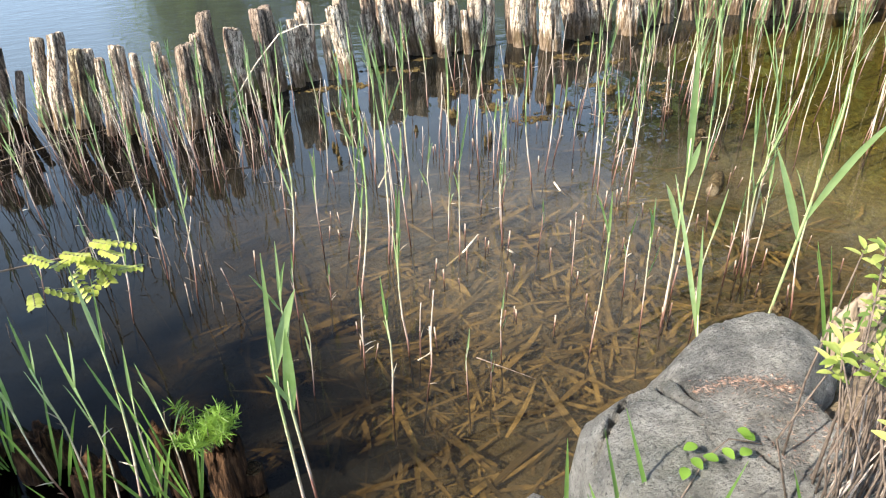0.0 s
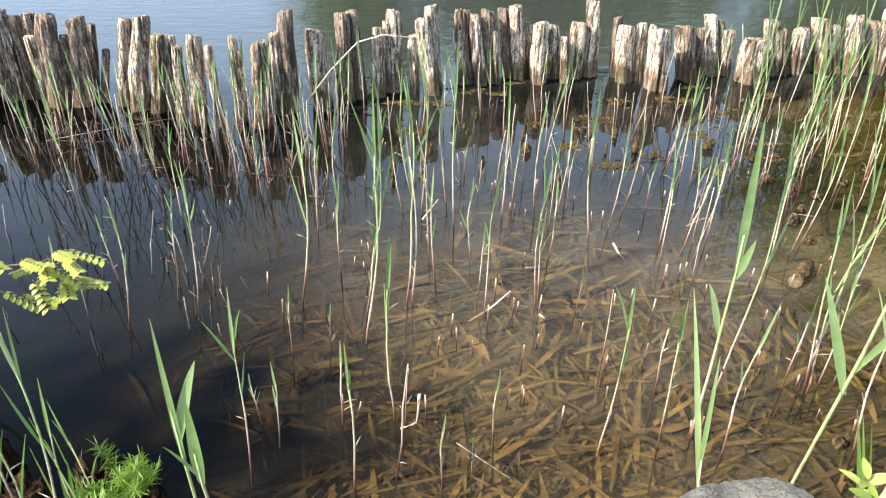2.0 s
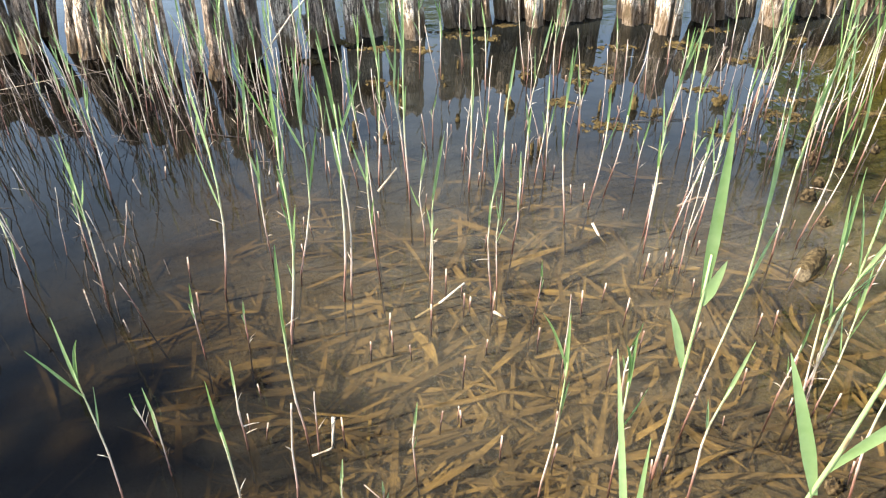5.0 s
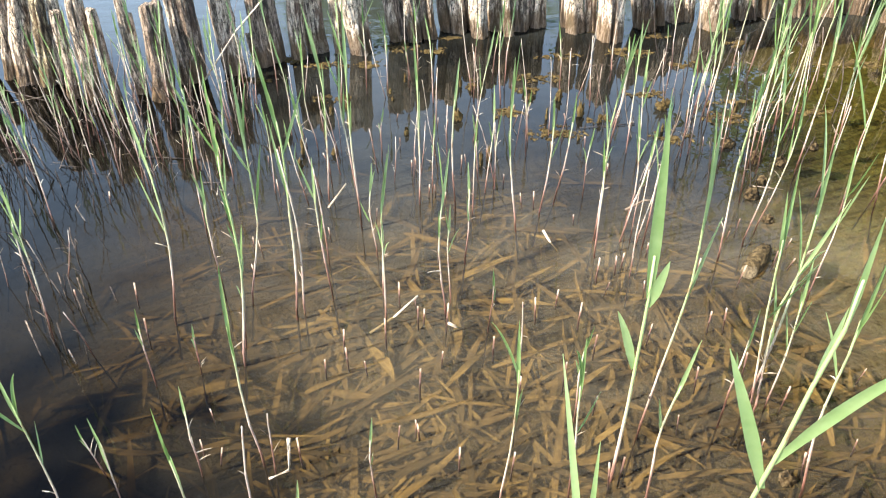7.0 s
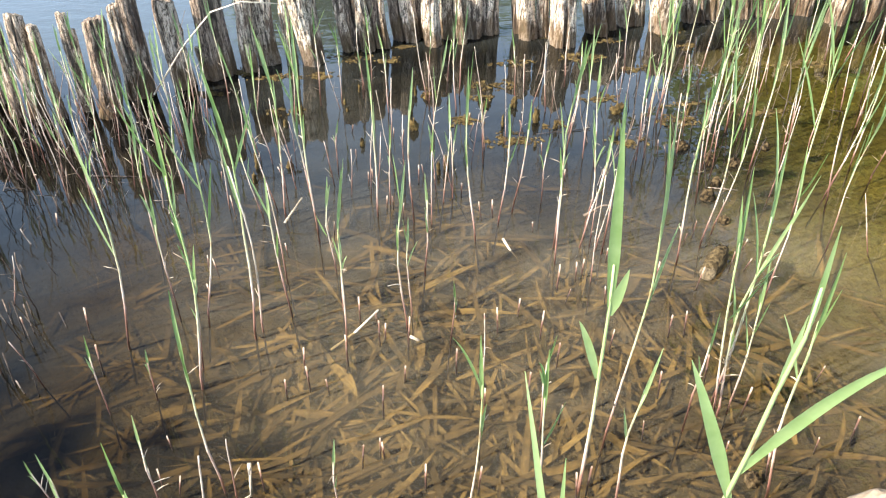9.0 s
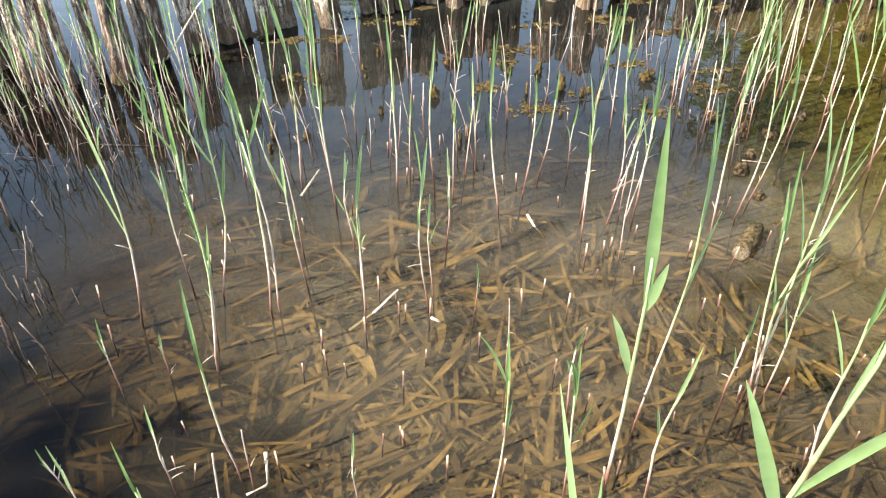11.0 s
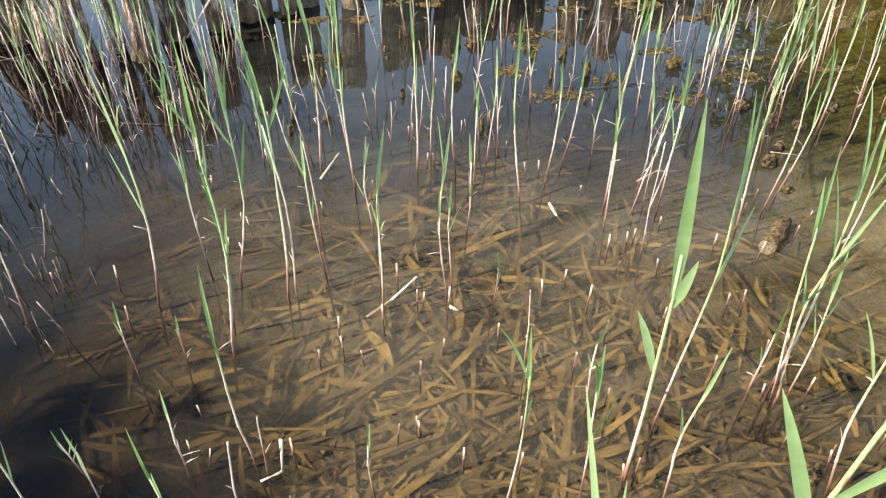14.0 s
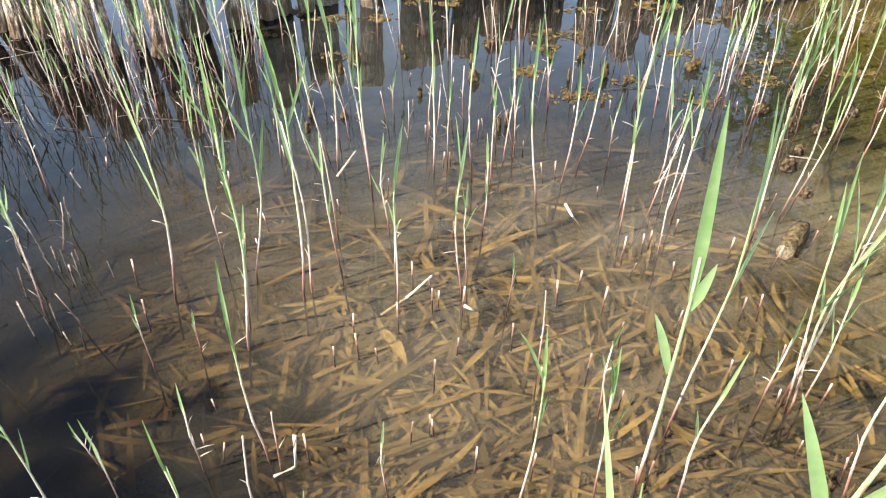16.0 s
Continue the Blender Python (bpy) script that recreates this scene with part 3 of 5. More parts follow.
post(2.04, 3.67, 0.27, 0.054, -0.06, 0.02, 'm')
post(2.11, 3.66, 0.24, 0.032, -0.06, 0.02, 'm')
post(2.19, 3.65, 0.29, 0.046, -0.06, 0.02, 'm')
post(2.31, 3.67, 0.26, 0.048, -0.06, 0.02, 'd')

# the rows go on along both banks
for k in range(16):
    x = 2.36 + k * 0.085 + random.uniform(-0.02, 0.02)
    post(x, 3.6 - 0.10 * (k / 8) ** 2 + random.uniform(-0.07, 0.07), random.uniform(0.2, 0.33), random.uniform(0.028, 0.05), random.uniform(-0.03, 0.03), 0.0, random.choice("mdml"))
for k in range(14):
    x = -2.08 - k * 0.085 + random.uniform(-0.02, 0.02)
    post(x, 3.26 + random.uniform(-0.08, 0.1), random.uniform(0.28, 0.42), random.uniform(0.026, 0.045), random.uniform(-0.03, 0.05), 0.0, random.choice("mdml"))


# ---- reeds ----
def rod_part(parent, name, points, radii, mat, label="", sides=6):
    v, f = tube(points, radii, sides)
    return link_mesh(name, v, f, mat, parent, label)


def jointed(along, r, h, low, end, taper=0.45):
    """Points and radii of a reed stem with a swollen joint every hand's width or so."""
    pts, radii = [along(low)], [r * 1.1]
    step = random.uniform(0.07, 0.11)
    z = random.uniform(0.02, 0.06)
    while z < h * end - 0.02:
        f = z / h
        rr = r * (1.05 - taper * f)
        for d, swell in ((-0.003, 1.0), (0.0, 1.32), (0.003, 0.95)):
            pts.append(along(f + d / h))
            radii.append(rr * swell)
        z += step * random.uniform(0.85, 1.15)
    pts.append(along(end))
    radii.append(r * (1.05 - taper))
    return pts, radii


def reed(x, y, h, dx, dy, style, thick=1.0, leaves=None):
    """One reed: h its height over the water, (dx, dy) the lean of its tip. Styles: g leafy, p bare and pale."""
    ob = empty_at("reed", x, y)
    r = (0.0016 + 0.0012 * min(1, h / 0.7)) * thick * random.uniform(0.8, 1.15)
    bend = Vector((random.uniform(-0.045, 0.045), random.uniform(-0.035, 0.035), 0)) * h
    crook = random.uniform(0.3, 0.7), Vector((random.uniform(-0.02, 0.02), random.uniform(-0.02, 0.02), 0)) * h
    tip = Vector((dx, dy, h))

    def along(f):
        p = Vector((dx * f, dy * f, h * f)) + bend * math.sin(min(max(f, 0), 1) * math.pi)
        return p + crook[1] * (max(0, 1 - abs(f - crook[0]) / 0.3))
    low = -0.2 / h
    end = 0.76 if style == 'g' else 1.0
    pts, radii = jointed(along, r, h, low, end)
    stem = rod_part(ob, "stem", pts, radii, STEM if style == 'g' else BARESTEM)
    if style == 'g':
        n = leaves if leaves is not None else (1 if h < 0.3 else random.choice([1, 2, 2, 3]))
        # the rolled youngest leaf makes the tip
        v, f = blade(along(0.68), tip, 0.0048 + 0.0045 * min(1, h / 0.7), 0.0, fold=0.5)
        link_mesh("leaf", v, f, BLADE, ob)
        turn = random.uniform(0, 6.3)
        for k in range(n):
            at = 0.48 + 0.26 * k / max(1, n - 1) + random.uniform(-0.06, 0.06)
            turn += math.pi + random.uniform(-0.6, 0.6)
            ln = h * random.uniform(0.13, 0.30) * (1.4 if leaves else 1.0)
            out = random.choice([random.uniform(0.08, 0.25), random.uniform(0.15, 0.5)])
            p = along(at)
            d = Vector((math.cos(turn) * out, math.sin(turn) * out * 0.7, 1.0)).normalized() * ln
            v, f = blade(p, p + d, random.uniform(0.0035, 0.0070) * (0.65 + h * 0.6), random.uniform(-0.012, 0.02), fold=random.uniform(0.2, 0.8))
            link_mesh("leaf", v, f, BLADE, ob)
    # dry sheath ends and stubs of side leaves stick out at the joints
    for k in range(random.choice([1, 2, 2, 3, 4])):
        at = random.uniform(0.15, 0.66)
        p = along(at)
        w = random.uniform(0, 6.3)
        q = p + Vector((math.cos(w), math.sin(w), random.uniform(0.2, 2.2))).normalized() * random.uniform(0.012, 0.042)
        rod_part(stem, "sheath", [p, (p + q) / 2 + Vector((0, 0, 0.002)), q], [r * 0.6, r * 0.42, r * 0.12], DRYSTEM, "dry pale leaf sheath", 4)
    words = "green leafy reed with a pale pinkish stem in water" if style == 'g' else "bare pale reed stem standing in shallow water"
    tagged(ob, words, "reed", "reeds in the pond")
    return ob


def broad_reed(base, stem, blades, label, thick=1.4):
    """A stout reed near the bank: stem points and (start, tip, width, sag) of each broad leaf, in the world."""
    ob = empty_at("reed", base[0], base[1], base[2])
    o = Vector(base)
    pts = [Vector(p) - o for p in stem]
    r = 0.0042 * thick
    rod_part(ob, "stem", pts, [r * (1.1 - 0.6 * k / max(1, len(pts) - 1)) for k in range(len(pts))], STEM, sides=8)
    for s, t, w, sag in blades:
        d = Vector(t) - Vector(s)
        v, f = blade(Vector(s) - o, Vector(t) - o, w, sag, d.cross(Vector((-0.1, -0.80, 0.45))).normalized(), 12)
        link_mesh("leaf", v, f, BLADE, ob)
    tagged(ob, label, "reed", "reeds in the pond")
    return ob


reed(-0.423, 1.682, 0.65, 0.03, 0.01, 'g')
reed(-0.420, 1.473, 0.25, 0.01, 0.00, 'g')
reed(-0.599, 1.572, 0.17, -0.02, -0.01, 'p')
reed(-0.318, 1.501, 0.17, 0.01, 0.00, 'g')
reed(-0.223, 1.529, 0.78, 0.05, 0.02, 'g')
reed(-0.235, 1.748, 0.68, 0.06, 0.02, 'g')
reed(-0.126, 1.226, 0.54, 0.00, -0.00, 'g')
reed(-0.109, 1.681, 0.76, 0.01, 0.00, 'g')
reed(-0.092, 1.711, 0.50, 0.00, -0.00, 'p')
reed(-0.015, 1.755, 0.45, -0.01, -0.00, 'g')
reed(0.051, 2.070, 0.71, -0.00, -0.00, 'g')
reed(-0.062, 2.230, 0.64, -0.01, -0.00, 'g')
reed(0.127, 1.643, 0.52, 0.03, 0.00, 'g')
reed(0.226, 2.195, 0.56, -0.00, -0.00, 'g')
reed(0.272, 2.252, 0.29, 0.01, -0.00, 'g')
reed(0.339, 2.150, 0.51, 0.01, -0.00, 'g')
reed(0.299, 1.730, 0.32, -0.00, -0.00, 'g')
reed(0.344, 1.889, 0.34, 0.01, -0.00, 'g')
reed(0.389, 2.129, 0.34, 0.01, -0.00, 'g')
reed(-0.465, 1.222, 0.18, -0.01, -0.01, 'g')
reed(-0.261, 1.213, 0.28, 0.01, 0.00, 'g')
reed(-0.103, 1.203, 0.20, 0.01, 0.00, 'p')
reed(0.118, 1.139, 0.25, -0.00, -0.00, 'g')
reed(0.358, 1.101, 0.52, 0.02, -0.00, 'g')
reed(0.444, 1.454, 0.24, -0.00, -0.00, 'p')
reed(0.499, 1.086, 0.49, -0.01, 0.00, 'g')
reed(0.558, 1.307, 0.30, 0.01, -0.00, 'g')
reed(0.676, 1.247, 0.83, 0.02, -0.01, 'g')
reed(0.649, 1.069, 0.50, 0.02, -0.01, 'g')
reed(0.870, 1.272, 0.36, 0.01, -0.00, 'g')
reed(0.946, 1.320, 0.72, 0.00, -0.00, 'g')
reed(0.958, 1.310, 0.65, -0.05, 0.03, 'g')
reed(0.965, 1.301, 0.61, 0.02, -0.02, 'g')
reed(0.962, 1.343, 0.28, -0.00, -0.00, 'g')
reed(0.990, 1.315, 0.45, -0.01, 0.00, 'g')
reed(0.982, 1.085, 0.64, -0.03, 0.01, 'g')
reed(1.065, 1.853, 0.66, 0.00, -0.01, 'g')
reed(1.155, 1.921, 0.65, -0.03, 0.01, 'g')
reed(0.735, 1.972, 0.64, 0.03, -0.01, 'g')
reed(0.903, 2.524, 0.41, 0.03, -0.01, 'g')
reed(0.749, 2.207, 0.25, 0.01, -0.00, 'g')
reed(0.644, 2.173, 0.39, 0.04, -0.01, 'g')
reed(0.589, 2.104, 0.41, 0.02, -0.00, 'g')
reed(0.513, 2.027, 0.56, -0.03, 0.00, 'g')
reed(0.808, 1.963, 0.39, 0.05, -0.01, 'g')
reed(0.856, 1.958, 0.50, 0.02, -0.01, 'g')
reed(0.866, 1.930, 0.49, 0.01, -0.00, 'g')
reed(0.841, 1.960, 0.27, 0.01, -0.00, 'p')
reed(1.269, 2.727, 0.42, 0.02, -0.01, 'g')
reed(1.307, 2.744, 0.43, 0.01, -0.01, 'g')
reed(1.630, 1.834, 0.19, -0.05, 0.04, 'p')
reed(-0.859, 0.835, 0.57, 0.00, -0.00, 'g')
reed(-0.921, 0.921, 0.57, -0.02, -0.01, 'g')
reed(-0.969, 0.909, 0.51, -0.02, -0.02, 'g')
reed(-0.827, 0.871, 0.68, 0.03, 0.01, 'g')
reed(-0.773, 0.881, 0.48, 0.02, 0.00, 'g')
reed(-0.715, 0.865, 0.45, -0.02, -0.01, 'g')
reed(-0.721, 1.642, 0.52, 0.03, 0.01, 'g')
reed(-0.817, 1.804, 0.35, 0.03, 0.01, 'g')
reed(-0.910, 1.592, 0.43, 0.03, 0.01, 'g')
reed(-0.413, 2.077, 0.48, 0.03, 0.00, 'g')
reed(-0.306, 1.780, 0.41, 0.01, 0.00, 'g')
reed(-0.224, 1.594, 0.38, 0.05, 0.00, 'g')
reed(-0.037, 1.902, 0.33, -0.01, 0.00, 'p')
reed(0.035, 2.231, 0.50, -0.02, 0.00, 'g')
reed(0.103, 1.934, 0.32, -0.00, -0.00, 'g')
reed(0.118, 1.769, 0.25, 0.01, -0.00, 'g')
reed(0.328, 2.420, 0.23, -0.00, 0.00, 'p')
reed(0.285, 1.674, 0.51, 0.01, -0.00, 'g')
reed(0.385, 1.609, 0.21, 0.01, -0.00, 'g')
reed(0.717, 1.895, 0.38, -0.01, 0.01, 'g')
reed(0.842, 2.045, 0.40, -0.01, 0.01, 'g')
reed(0.802, 1.805, 0.35, -0.00, 0.00, 'p')
reed(-0.217, 1.019, 0.44, -0.00, -0.00, 'g')
reed(-0.120, 1.041, 0.36, 0.03, 0.00, 'p')
reed(-0.010, 1.016, 0.24, -0.00, -0.00, 'g')
reed(0.053, 1.040, 0.14, -0.00, 0.00, 'g')
reed(-0.411, 1.142, 0.28, 0.01, 0.00, 'g')
reed(-0.453, 1.021, 0.57, 0.02, 0.01, 'g')
broad_reed((0.603, 1.151, -0.001), [(0.604, 1.151, -0.200), (0.603, 1.151, -0.001), (0.606, 1.149, 0.235), (0.604, 1.149, 0.508), (0.600, 1.150, 0.605)],
           [((0.604, 1.149, 0.515), (0.583, 1.156, 0.864), 0.021, 0.000), ((0.605, 1.149, 0.496), (0.624, 1.142, 0.599), 0.021, 0.000), ((0.602, 1.150, 0.340), (0.560, 1.165, 0.473), 0.017, 0.010)], 'stout reed with one broad pale green leaf in water', 1.05)
broad_reed((0.601, 0.777, 0.000), [(0.601, 0.777, -0.200), (0.601, 0.777, 0.000), (0.639, 0.745, 0.641), (0.643, 0.742, 0.746), (0.649, 0.738, 0.833), (0.647, 0.739, 0.900)],
           [((0.636, 0.747, 0.550), (0.564, 0.789, 0.760), 0.019, 0.005), ((0.637, 0.747, 0.603), (0.738, 0.689, 0.848), 0.018, 0.030), ((0.649, 0.738, 0.833), (0.644, 0.740, 0.973), 0.008, 0.000), ((0.643, 0.742, 0.746), (0.645, 0.740, 0.863), 0.009, 0.000)], 'stout reed with long broad bent leaves near the bank', 0.8)
broad_reed((0.438, 0.700, 0.000), [(0.438, 0.700, -0.100), (0.438, 0.700, 0.000), (0.431, 0.720, 0.289), (0.426, 0.740, 0.403)],
           [((0.431, 0.720, 0.318), (0.393, 0.860, 0.689), 0.012, 0.01), ((0.426, 0.740, 0.384), (0.439, 0.800, 0.590), 0.010, 0.0)], 'dark green reed with one broad upright leaf near bank', 0.8)
broad_reed((-0.459, 0.749, 0.001), [(-0.459, 0.749, -0.200), (-0.459, 0.749, 0.001), (-0.470, 0.749, 0.388), (-0.463, 0.729, 0.561)],
           [((-0.470, 0.749, 0.388), (-0.447, 0.702, 0.759), 0.014, 0.0), ((-0.466, 0.739, 0.466), (-0.402, 0.716, 0.666), 0.022, 0.01)], 'fresh green reed with upright broad leaves near bank', 1.0)
broad_reed((-0.431, 0.759, 0.000), [(-0.431, 0.759, -0.200), (-0.431, 0.759, 0.000), (-0.449, 0.749, 0.349), (-0.446, 0.739, 0.438)],
           [((-0.449, 0.749, 0.349), (-0.431, 0.719, 0.581), 0.026, 0.0), ((-0.449, 0.749, 0.359), (-0.481, 0.709, 0.487), 0.010, 0.01)], 'fresh green reed with upright broad leaves near bank', 1.0)


# dense stands before the palisade and along the bank
def stand(n, inside, hmin, hmax, bare, seed, lean=0.0, leaves=None):
    random.seed(seed)
    done = 0
    while done < n:
        x, y = random.uniform(*inside[0]), random.uniform(*inside[1])
        if not inside[2](x, y):
            continue
        done += 1
        b = random.random() < bare
        h = random.uniform(hmin, hmax) * (0.75 if b else 1.0)
        reed(x, y, h, random.gauss(lean, 0.13 if b else 0.06) * h, random.gauss(0, 0.06) * h, 'p' if b else 'g', random.uniform(0.6, 0.95) if b else 0.95, leaves)


def dead_stand(n, inside, hmin, hmax, seed):
    """Old dead stems, tangled before the stakes, as one body of stuff: upright, broken over and fallen on the water."""
    rng = random.Random(seed)
    verts, faces, done = [], [], 0
    while done < n:
        x, y = rng.uniform(*inside[0]), rng.uniform(*inside[1])
        if not inside[2](x, y):
            continue
        done += 1
        h = hmin + (hmax - hmin) * rng.random() ** 1.6
        r = rng.uniform(0.0010, 0.0024)
        foot = Vector((x, y, 0))
        kind = rng.random()
        if kind < 0.05:
            # fallen on the water
            w = rng.uniform(0, 6.3)
            d = Vector((math.cos(w), math.sin(w) * 0.6, rng.uniform(-0.02, 0.05))) * h
            pts = [foot + Vector((0, 0, 0.004)) + d * f for f in (0, 0.3, 0.6, 1.0)]
            radii = [r, r, r * 0.9, r * 0.6]
        else:
            lean = Vector((rng.gauss(0.02, 0.22) * h, rng.gauss(0, 0.12) * h, h))
            bow = Vector((rng.uniform(-0.06, 0.06) * h, rng.uniform(-0.04, 0.04) * h, 0))
            pts = [foot + lean * f + bow * math.sin(max(0, f) * 3.14) for f in (-0.5, 0, 0.25, 0.5, 0.75, 1.0)]
            radii = [r, r, r * 0.95, r * 0.9, r * 0.8, r * 0.65]
            if kind < 0.34:
                # snapped: the top hangs to one side
                w = rng.uniform(0, 6.3)
                pts.append(pts[-1] + Vector((math.cos(w), math.sin(w), rng.uniform(-0.9, 0.4))).normalized() * h * rng.uniform(0.15, 0.5))
                radii.append(r * 0.4)
        parts = [(pts, radii)]
        for s in range(rng.choice([0, 1, 2, 3])):
            p = pts[rng.choice([-1, -2, 2])]
            w = rng.uniform(0, 6.3)
            q = p + Vector((math.cos(w), math.sin(w), rng.uniform(-0.4, 1.4))).normalized() * rng.uniform(0.012, 0.05)
            parts.append(([p, (p + q) / 2, q], [r * 0.55, r * 0.4, r * 0.15]))
        for pp, rr in parts:
            v, f = tube(pp, rr, 5)
            o = len(verts)
            verts += v
            faces += [tuple(o + i for i in q) for q in f]
    ob = link_mesh("dead_reeds", verts, faces, OLDSTEM)
    tagged(ob, "tangled dead brown reed stems standing before the stakes", "reeds", kind="stuff")


LEFT = ((-1.75, -0.35), (2.15, 3.0), lambda x, y: y > 2.25 - 0.35 * (x + 0.4) * 0.5 and y < 3.10 + 0.1 * x)
stand(112, LEFT, 0.16, 0.46, 0.30, 101)
dead_stand(190, LEFT, 0.05, 0.40, 121)
dead_stand(26, ((-1.3, -0.5), (1.75, 2.4), lambda x, y: True), 0.05, 0.22, 122)
dead_stand(60, ((0.9, 1.9), (2.2, 3.2), lambda x, y: True), 0.05, 0.25, 123)
stand(12, ((-1.6, -0.7), (1.6, 2.4), lambda x, y: True), 0.2, 0.45, 0.6, 102)
RIGHT = ((1.15, 2.7), (1.55, 3.2), lambda x, y: y > 1.55 + 0.45 * (x - 1.1) and y < 3.15)
stand(42, RIGHT, 0.4, 0.72, 0.25, 104, 0.0, 3)
stand(17, ((1.2, 2.0), (1.8, 2.7), lambda x, y: True), 0.42, 0.74, 0.2, 115, 0.0, 3)
stand(52, ((0.2, 1.35), (2.25, 3.1), lambda x, y: True), 0.2, 0.48, 0.45, 106, 0.0)
stand(20, ((-0.4, 0.3), (2.2, 3.0), lambda x, y: True), 0.2, 0.45, 0.5, 107)


# ---- cut reeds ----
def stub_mesh(bent, mat):
    pts = [(0, 0, -0.15), (0, 0, 0.0), (bent * 0.4, 0, 0.5), (bent, 0, 1.0)]
    v, f = tube(pts, [0.0022, 0.0021, 0.0020, 0.0020], 7)
    me = bpy.data.meshes.new("reed_stub")
    me.from_pydata(v, [], f)
    me.polygons.foreach_set("use_smooth", [len(p.vertices) < 5 for p in me.polygons])
    me.materials.append(mat)
    return me


STUBS = [stub_mesh(b, STUB) for b in (0.0, 0.002, -0.003, 0.004)]
DARKSTUBS = [stub_mesh(b, OLDSTEM) for b in (0.0, -0.003, 0.004)]


def stub(x, y, h, dx=0.0, dy=0.0, thick=1.0, dark=False):
    """A reed cut off just above the water."""
    ob = new("reed_stub", random.choice(DARKSTUBS if dark else STUBS))
    m = Matrix.Identity(4)
    m[0][0] = m[1][1] = thick
    m[2][2] = h
    m[0][2], m[1][2] = dx, dy
    m[0][3], m[1][3] = x, y
    ob.matrix_basis = m
    tagged(ob, "dark brown broken reed stub above dark water" if dark else "short cut reed stub, pale cut end above water", "reed stub", "cut reed stubs")


stub(0.023, 1.557, 0.081, 0.002, 0.000)
stub(0.037, 1.496, 0.080, 0.002, 0.000)
stub(0.128, 1.564, 0.105, 0.002, 0.000)
stub(0.162, 1.713, 0.092, 0.002, 0.000)
stub(0.209, 1.630, 0.081, 0.002, 0.000)
stub(0.224, 1.649, 0.053, 0.001, 0.000)
stub(0.280, 1.610, 0.105, 0.005, -0.000)
stub(0.207, 1.395, 0.103, 0.005, 0.000)
stub(0.203, 1.281, 0.051, 0.001, 0.000)
stub(0.286, 1.191, 0.081, -0.001, 0.000)
stub(0.272, 1.902, 0.057, -0.000, -0.000)
stub(0.389, 1.506, 0.086, -0.002, 0.000)
stub(0.512, 1.635, 0.090, -0.003, 0.000)
stub(0.575, 1.692, 0.063, 0.002, -0.000)
stub(0.617, 1.606, 0.092, -0.001, 0.000)
stub(0.542, 1.399, 0.100, -0.002, 0.000)
stub(0.636, 1.502, 0.080, -0.003, 0.001)
stub(0.443, 1.405, 0.053, -0.004, 0.000)
stub(0.408, 1.253, 0.085, -0.004, 0.000)
stub(0.394, 1.168, 0.087, 0.002, -0.000)
stub(0.592, 1.128, 0.090, -0.009, 0.003)
stub(0.615, 1.138, 0.093, -0.003, 0.001)
stub(0.851, 1.382, 0.082, -0.008, 0.003)
stub(0.943, 1.574, 0.073, -0.002, 0.000)
stub(0.984, 1.573, 0.081, -0.011, 0.005)
stub(0.984, 1.793, 0.065, -0.005, 0.002)
stub(0.762, 1.819, 0.065, -0.005, 0.001)
stub(0.702, 1.785, 0.089, -0.002, 0.000)
stub(0.970, 1.403, 0.099, -0.011, 0.005)
stub(0.941, 1.324, 0.048, -0.010, 0.006)
stub(1.023, 1.306, 0.093, 0.004, -0.004)
stub(1.228, 1.204, 0.080, -0.009, 0.008)
stub(1.006, 1.140, 0.066, -0.017, 0.013)
stub(-0.711, 1.797, 0.039, 0.001, 0.001)
stub(-0.538, 1.762, 0.082, 0.010, 0.005)
stub(-0.467, 1.606, 0.098, 0.004, 0.002)
stub(-0.758, 2.265, 0.044, 0.006, 0.003)
stub(-0.373, 2.164, 0.051, 0.006, 0.002)
stub(0.581, 2.151, 0.063, -0.009, 0.001)
stub(0.850, 2.328, 0.043, -0.005, 0.001)
stub(0.702, 1.792, 0.044, -0.002, 0.000)
stub(1.050, 1.458, 0.054, -0.007, 0.003)
stub(0.499, 2.272, 0.053, -0.003, 0.000)
stub(0.257, 2.231, 0.051, 0.002, 0.000)
stub(0.278, 2.234, 0.047, 0.001, -0.000)
stub(0.205, 2.375, 0.054, 0.002, 0.000)
stub(0.220, 2.391, 0.054, 0.002, 0.000)
stub(0.783, 1.836, 0.060, -0.003, 0.001)
stub(0.868, 1.890, 0.050, -0.002, 0.001)
stub(0.155, 2.745, 0.030, 0.003, 0.000)
stub(-0.671, 1.593, 0.111, 0.021, -0.009, 0.8, True)
stub(-0.687, 1.807, 0.085, 0.017, -0.008, 0.8, True)
stub(-0.683, 1.780, 0.086, -0.009, 0.019, 0.8, True)
stub(-0.749, 1.817, 0.065, -0.019, 0.033, 0.8, True)
stub(-0.701, 1.767, 0.111, 0.008, 0.016, 0.8, True)
stub(-0.827, 1.827, 0.117, -0.006, 0.010, 0.8, True)
stub(-0.604, 1.553, 0.071, 0.014, -0.004, 0.8, True)
stub(-0.711, 1.754, 0.122, -0.027, -0.036, 0.8, True)
stub(-0.666, 1.721, 0.077, -0.004, 0.007, 0.8, True)
stub(-0.805, 1.730, 0.096, 0.020, 0.000, 0.8, True)
stub(-0.758, 1.725, 0.112, -0.026, 0.002, 0.8, True)
stub(-0.697, 1.606, 0.053, -0.006, -0.001, 0.8, True)
stub(-0.641, 1.564, 0.050, -0.006, -0.014, 0.8, True)
stub(-0.748, 1.819, 0.053, 0.010, 0.034, 0.8, True)
stub(-0.738, 1.595, 0.120, 0.008, -0.005, 0.8, True)
